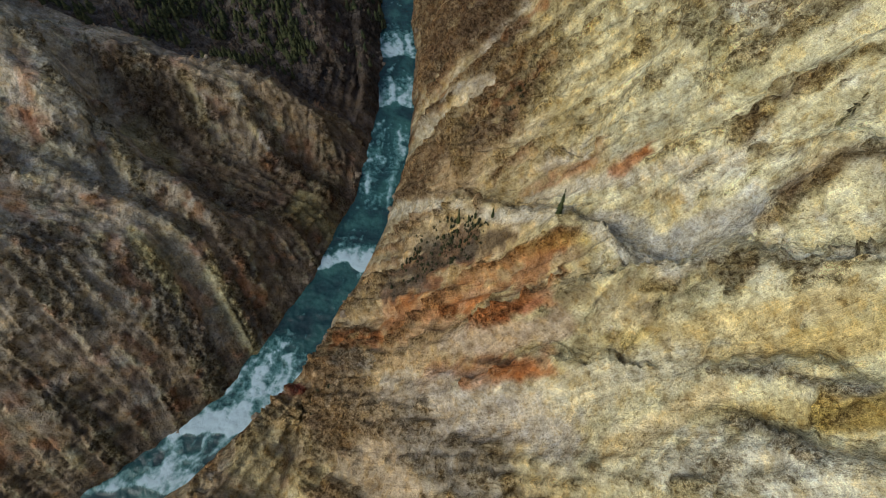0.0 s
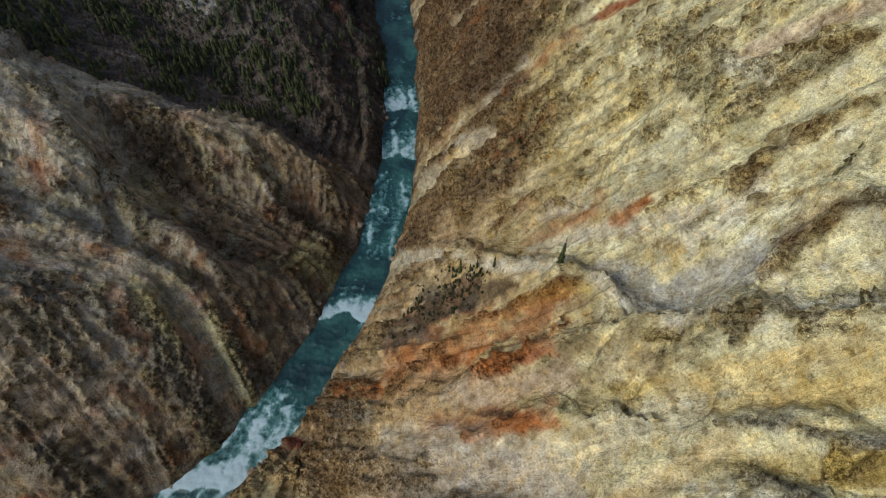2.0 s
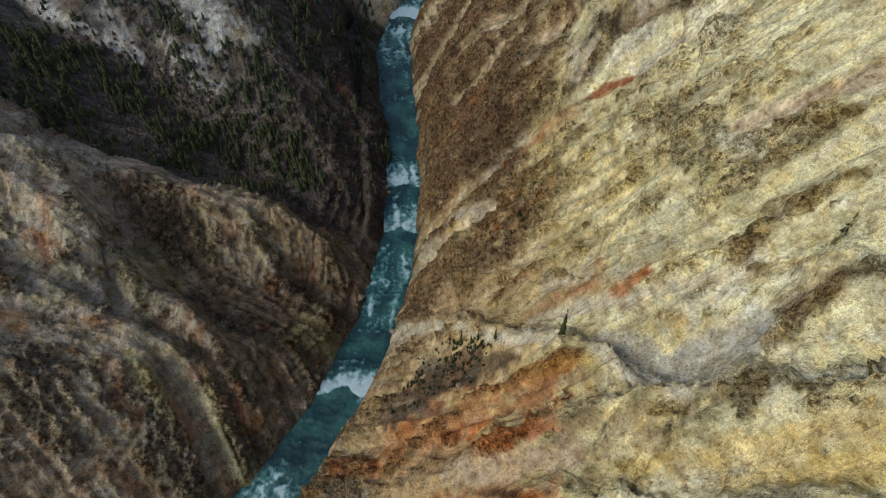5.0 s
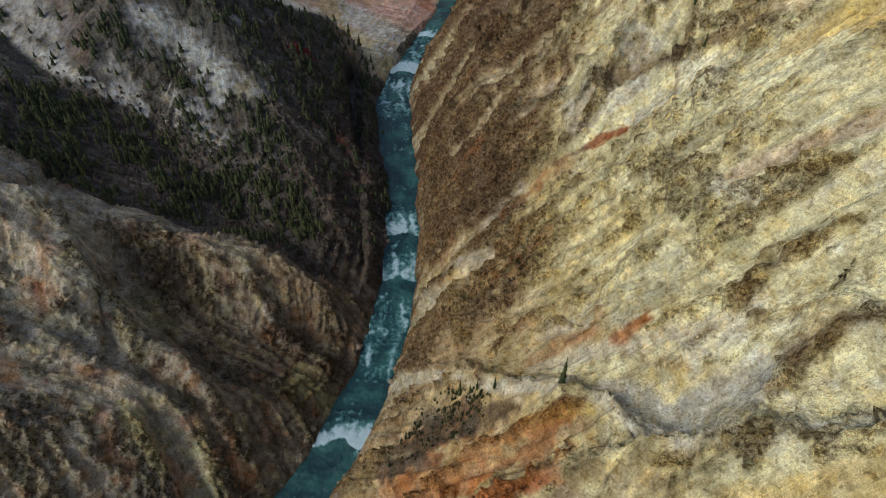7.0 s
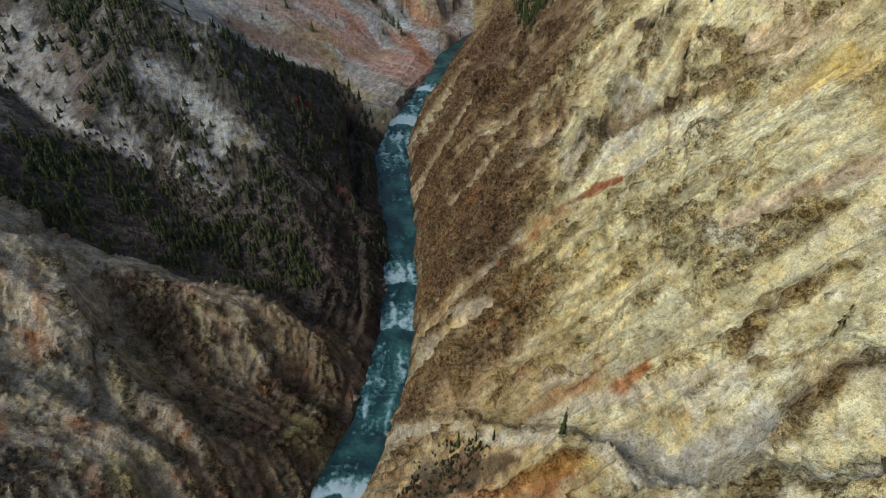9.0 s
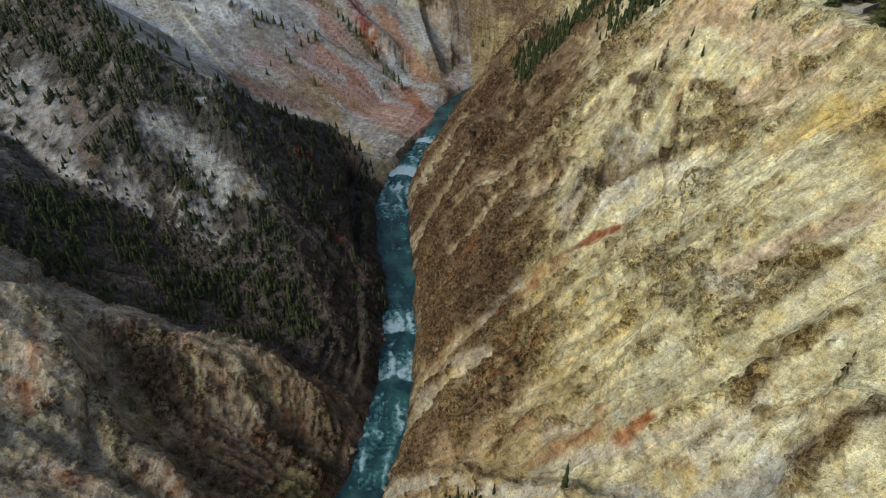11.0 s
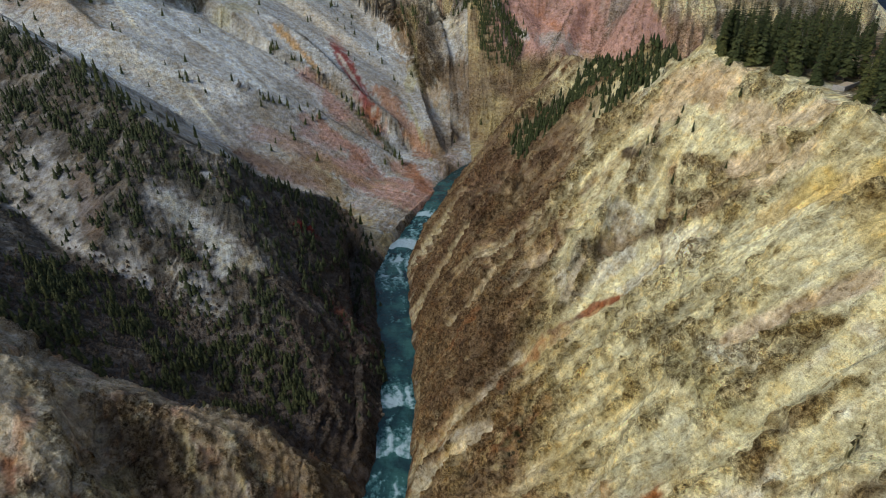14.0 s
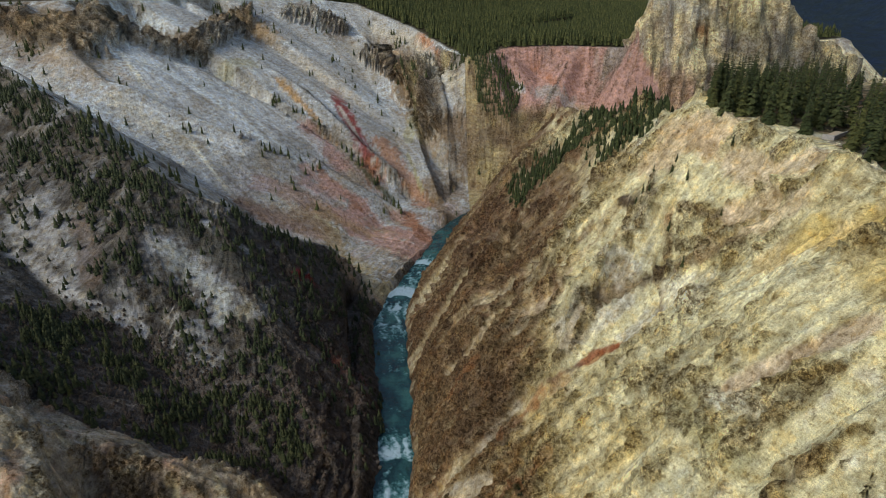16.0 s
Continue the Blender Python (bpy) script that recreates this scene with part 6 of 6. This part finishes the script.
KINDS = [conifer(n, h, s, b, k) for n, (h, s, b, k) in enumerate(
    ((15, 0.14, 0.06, 0.0), (17, 0.115, 0.14, 0.02), (13, 0.155, 0.05, -0.02), (18, 0.105, 0.22, 0.0), (11, 0.16, 0.04, 0.03)))]
CELL = np.abs(np.gradient(XS))[None, :] * np.abs(np.gradient(YS))[:, None]
FREE = np.random.default_rng(23)


def sites(density, most):
    """Places on the ground, picked at random by density in trees for each square metre."""
    want = (density * CELL).ravel()
    total = want.sum()
    n = min(most, int(total))
    pick = FREE.choice(want.size, n, replace=False, p=want / total)
    return PX.ravel()[pick], PY.ravel()[pick], PZ.ravel()[pick]


def plant(density, most, group, label, small=0.7, large=1.15):
    first = True
    for x, y, z in zip(*sites(density, most)):
        ob = copy_thing(KINDS[FREE.integers(len(KINDS))], pose(x, y, z - 0.2, FREE.normal(0, 2), FREE.normal(0, 2), FREE.random() * 360) @ Matrix.Scale(small + (large - small) * FREE.random(), 4))
        tagged(ob, label, "tree", group)


def far_wood(name, density, most, low, high, label, mat=NEEDLES, sides=5, plump=0.16):
    """Many small conifers in one mesh: ragged stacked skirts."""
    x, y, z = sites(density, most)
    n = len(x)
    h = low + (high - low) * FREE.random(n)
    verts, faces = [], []
    skirts = ((0.05, 1.0, 0.55), (0.32, 0.74, 0.80), (0.60, 0.45, 1.0))
    for base, wide, top in skirts:
        ang = 2 * np.pi * (np.arange(sides)[None] + FREE.random((n, 1))) / sides
        rad = h[:, None] * plump * wide * (0.65 + 0.7 * FREE.random((n, sides)))
        ring = np.stack([x[:, None] + rad * np.cos(ang), y[:, None] + rad * np.sin(ang), z[:, None] + h[:, None] * (base + 0.08 * FREE.random((n, sides)))], -1)
        tip = np.stack([x + 0.03 * h * FREE.normal(size=n), y, z + h * top], -1)[:, None]
        start = sum(len(v) for v in verts)
        block = np.concatenate([ring, tip], 1).reshape(-1, 3)
        verts.append(block)
        at = start + np.arange(n)[:, None] * (sides + 1)
        k = np.arange(sides)[None]
        faces.append(np.stack([at + k, at + (k + 1) % sides, at + sides + 0 * k], -1).reshape(-1, 3))
    verts, faces = np.concatenate(verts), np.concatenate(faces)
    me = bpy.data.meshes.new(name)
    me.vertices.add(len(verts))
    me.vertices.foreach_set("co", verts.astype(np.float32).ravel())
    me.loops.add(faces.size)
    me.loops.foreach_set("vertex_index", faces.astype(np.int32).ravel())
    me.polygons.add(len(faces))
    me.polygons.foreach_set("loop_start", np.arange(0, faces.size, 3, dtype=np.int32))
    me.update(calc_edges=True)
    me.materials.append(mat)
    return tagged(new(name, me), label, "trees", kind="stuff")


def grounded(x, y):
    """The height of the ground nearest to that place."""
    i, j = np.searchsorted(YS, y), np.searchsorted(XS, x)
    cut = np.s_[i - 8:i + 9, j - 8:j + 9]
    k = np.argmin((PX[cut] - x) ** 2 + (PY[cut] - y) ** 2)
    return PX[cut].ravel()[k], PY[cut].ravel()[k], PZ[cut].ravel()[k]


for x, y, size, kind in ((40, 109.5, 1.15, 1), (3, 131, 0.6, 4), (6, 131.5, 0.85, 0), (10, 129.5, 0.6, 2), (13, 129, 0.5, 0), (19.5, 125, 0.62, 1), (-11, 128, 0.35, 4), (-19, 121, 0.4, 4),
                         (0, 124, 0.4, 4)):
    x, y, z = grounded(x, y)
    ob = copy_thing(KINDS[kind], pose(x, y, z - 0.2, 0, 0, 97 * x) @ Matrix.Diagonal((0.52 * size, 0.52 * size, 0.95 * size, 1)))
    tagged(ob, "slender green pine on the crest of a rocky rib", "tree", "pines on the rocky rib")
THICKET = inside(GX, GY, [(-26, 112), (-16, 138), (8, 134), (22, 126), (12, 117), (-8, 112)]) * np.clip(0.35 + 1.6 * BLOTCH + SPECK, 0, 1)
far_wood("scrub", THICKET * 0.5 + WALL * (PZ > 8) * (SHORE < 60) * (GY < 330) * np.clip(2 * BLOTCH - 0.6, 0, 1) * 0.012, 520, 0.8, 3.2, "low dark green scrub and young pines on reddish scree", SCRUB, 6, 0.26)
RIMWOOD = IN_E * step(0.5, 3, RIM_E + 2 * BLOTCH) * step(60, 30, RIM_E) * (nearest(GX, GY, ((150, 232), (172, 254)))[0] > 7) * (GY > 165) * (GY < 420) * (GX < 260)
plant(RIMWOOD * 0.12, 285, "trees on the canyon rim", "tall dark green pine standing on the canyon rim", 1.15, 1.6)
plant(SLOPEWOOD * 0.03, 40, "trees on the shaded slope", "dark green pine on the shaded canyon slope", 0.45, 0.75)
far_wood("slope_wood", SLOPEWOOD * np.clip(0.25 + 1.5 * BLOTCH + 0.8 * SPECK + 0.6 * PATCH, 0.02, 1) * 0.2, 3600, 2.5, 8.5, "dense dark pine wood on a shaded slope", SHADED, plump=0.27, sides=6)
far_wood("slope_brush", L2 * (GX > -330) * (GY < 460) * (SHORE > 5) * (step(-20, 6, UNDERWOOD) * np.clip(0.45 - BLOTCH + 0.5 * SPECK, 0, 1) + 0.5 * step(-130, -100, GX) * np.clip(0.3 + BLOTCH + 0.6 * NARROW, 0, 1)) * 0.2, 5200, 0.9, 2.6, "leafless purple-brown brush between dark pines", BRUSH, 6, 0.6)
far_wood("scattered_pines", L2 * (GX > -500) * (GY > 280) * (STEEP > 0.15) * np.clip(0.03 + np.clip(PATCH * 0.6 - 0.3 * BROAD + 0.5 * BLOTCH, 0, 0.35) + 1.3 * WOODED, 0, 1.2) * 0.14, 9000, 2.2, 9.5, "small pines and dark scrub scattered over a pale rocky slope", SHADED, plump=0.24)
far_wood("sparse_pines", L3 * (GX > -700) * (GY > 480) * (GY < 1300) * (STEEP > 0.15) * np.clip(0.02 * (PATCH > 0.1) + WOODED, 0, 1) * 0.045, 3600, 6, 15, "small pines scattered over pale scree slopes", plump=0.18)
far_wood("plateau_wood", IN_P * step(6, 14, RIM_P + 3 * BLOTCH) * (GX > -700) * (GX < 1000) * (GY > 900) * (GY < 3600) * np.where(GY < 1700, 0.03, 0.008), 34000, 12, 23, "vast dark green pine forest covering the plateau", sides=4, plump=0.2)
far_wood("spur_wood", (SIDE > 0) * np.maximum(WOODED * (GX > 20) * (GY > 800), inside(GX, GY, [(50, 1004), (58, 930), (104, 905), (130, 955), (100, 1004)])) * 0.07, 1100, 7, 14, "dark pine wood on a spur below the plateau", plump=0.14)
far_wood("crest_wood", (WALL * WOODED + WALL * step(26, 8, nearest(GX, GY, ((140, 400), (122, 470), (98, 468), (70, 478)))[0] + WAVER) * (PZ > 120)) * 0.16, 2600, 4, 9, "dark pines along a rocky crest", plump=0.21)
KNOLL = nearest(GX, GY, ((118, 262), (138, 305)))[0]
plant(WALL * step(34, 10, KNOLL) * (PZ > 175) * ~(IN_E > 0) * np.clip(0.3 + BLOTCH, 0, 1) * 0.02, 34, "small trees below the rim", "small sparse pine on the pale slope below the rim", 0.22, 0.5)


# ---- shrubs, dead trees, boulders and the lookout on the rim ----
def shrub(seed):
    """A low bush: a few forked stems and many small leafy sprays."""
    r = random.Random(seed)
    root = new("shrub")
    tips = []
    bm = bmesh.new()
    for k in range(6):
        a, reach, h = r.random() * 6.28, 0.4 + 0.6 * r.random(), 0.5 + 0.7 * r.random()
        tube(bm, [(0, 0, -0.3, 0.05), (0.5 * reach * math.cos(a), 0.5 * reach * math.sin(a), 0.5 * h, 0.035), (reach * math.cos(a), reach * math.sin(a), h, 0.015)], 4)
        tips.append((a, reach, h))
    part("stems", bm, BARK, root)
    bm = bmesh.new()
    for k in range(70):
        a, reach, h = r.choice(tips)
        u = 0.35 + 0.75 * r.random()
        at = (reach * u * math.cos(a) + r.gauss(0, 0.22), reach * u * math.sin(a) + r.gauss(0, 0.22), h * u + r.gauss(0, 0.14))
        bough(bm, at, r.random() * 6.28, 0.3 + 0.35 * r.random(), 0.2 * r.random() - 0.05, 0.14)
    part("foliage", bm, SCRUB, root)
    return root


def dead_tree(seed, height):
    r = random.Random(seed)
    root = new("dead_tree")
    bm = bmesh.new()
    tube(bm, [(0, 0, -0.5, 0.22), (0.05, 0, height * 0.4, 0.16), (0.15, 0.1, height * 0.8, 0.08), (0.2, 0.1, height, 0.03)])
    part("trunk", bm, DEADWOOD, root, "grey barkless trunk")
    for k in range(7):
        u, a, reach = 0.35 + 0.55 * r.random(), r.random() * 6.28, 0.6 + 0.9 * r.random()
        bm = bmesh.new()
        z = height * u
        tube(bm, [(0.12 * u, 0.05, z, 0.05), (0.12 * u + 0.5 * reach * math.cos(a), 0.5 * reach * math.sin(a), z + 0.12, 0.035), (0.12 * u + reach * math.cos(a), reach * math.sin(a), z + 0.35, 0.012)], 4)
        part("branch", bm, DEADWOOD, root)
    return root


def boulder(seed):
    r = random.Random(seed)
    bm = bmesh.new()
    bmesh.ops.create_icosphere(bm, subdivisions=2, radius=1.0)
    for v in bm.verts:
        q = v.co.normalized()
        v.co = q * (1 + 0.55 * noise.noise(q * 1.4 + Vector((seed * 7.1, 0, 0))) + 0.25 * noise.noise(q * 3.3 + Vector((0, seed * 3.7, 0))))
        v.co.z *= 0.62
    me = bpy.data.meshes.new("boulder")
    bm.to_mesh(me)
    bm.free()
    me.materials.append(STONE)
    return new("boulder", me)


STONE = plain_material("river_stone", (0.13, 0.095, 0.065), (0.32, 0.25, 0.17), 0.8, 0.9)
PAVING = plain_material("trodden_gravel", (0.42, 0.33, 0.22), (0.56, 0.46, 0.33), 1.5, 0.95)
MASONRY = plain_material("grey_masonry", (0.22, 0.21, 0.20), (0.40, 0.38, 0.35), 1.2, 0.9)
SHRUBS = [shrub(n) for n in range(4)]
PATCHES = inside(GX, GY, [(-26, 112), (-16, 138), (8, 132), (24, 124), (14, 114), (-8, 110)]) * 0.5 + (nearest(GX, GY, ((27, 178), (37, 190)))[0] < 2.2) * 1.6 + inside(GX, GY, [(-62, 72), (-50, 76), (-46, 60), (-58, 52)]) * 0.5
for x, y, z in zip(*sites(PATCHES * 0.06, 70)):
    tagged(copy_thing(SHRUBS[FREE.integers(4)], pose(x, y, z, 0, 0, FREE.random() * 360) @ Matrix.Scale(0.5 + 0.7 * FREE.random(), 4)),
           "low dark green shrub on reddish scree", "shrub", "shrubs on the scree")
SNAGS = [dead_tree(n, h) for n, h in enumerate((11, 14, 9))]
for x, y, z in zip(*sites(RIMWOOD * 0.02, 26)):
    tagged(copy_thing(SNAGS[FREE.integers(3)], pose(x, y, z, FREE.normal(0, 4), FREE.normal(0, 4), FREE.random() * 360) @ Matrix.Scale(0.9 + 0.5 * FREE.random(), 4)),
           "bare grey dead pine among living trees", "dead tree", "dead trees on the rim")
STONES = [boulder(n) for n in range(5)]
SHORELINE = WALL * (SHORE > 0.5) * (SHORE < 9) * (GY > 60) * (GY < 130) + 0.25 * (SHORE > 0.3) * (SHORE < 4) * (GY > 20) * (GY < 340) * (GX < 0)
for x, y, z in zip(*sites(SHORELINE * 0.05, 46)):
    size = 0.7 + 1.7 * FREE.random() ** 2
    tagged(copy_thing(STONES[FREE.integers(5)], pose(x, y, z + 0.15 * size, FREE.normal(0, 8), FREE.normal(0, 8), FREE.random() * 360) @ Matrix.Scale(size, 4)),
           "rounded brown boulder at the river's edge", "boulder", "boulders on the river bank")


def block(bm, x0, x1, y0, y1, z0, z1, edge=0.06):
    made = bmesh.ops.create_cube(bm, size=1.0)
    for v in made["verts"]:
        v.co = Vector(((x0 + x1) / 2 + v.co.x * (x1 - x0), (y0 + y1) / 2 + v.co.y * (y1 - y0), (z0 + z1) / 2 + v.co.z * (z1 - z0)))
    bmesh.ops.bevel(bm, geom=list({e for v in made["verts"] for e in v.link_edges}), offset=edge, segments=1, affect="EDGES")


def lookout():
    """A gravelled terrace on the rim with a low stone parapet."""
    x, y, z = grounded(171, 252)
    root = new("lookout_terrace")
    root.matrix_world = pose(x, y, z + 0.5, 0, 0, 38)
    bm = bmesh.new()
    block(bm, -7, 7, -2.2, 2.2, -2.6, 0.35)
    part("paving", bm, PAVING, root, "pale tan gravel terrace")
    for a in ((-7.2, 7.2, -2.6, -2.2), (-7.2, -6.8, -2.2, 2.2)):
        bm = bmesh.new()
        block(bm, *a, -2.6, 1.25)
        part("parapet", bm, MASONRY, root, "low grey stone parapet")
    tagged(root, "tan gravel lookout terrace with grey parapet on the rim", "terrace")


lookout()
for ob in KINDS + SHRUBS + SNAGS + STONES:
    for o in (*ob.children_recursive, ob):
        bpy.data.objects.remove(o)
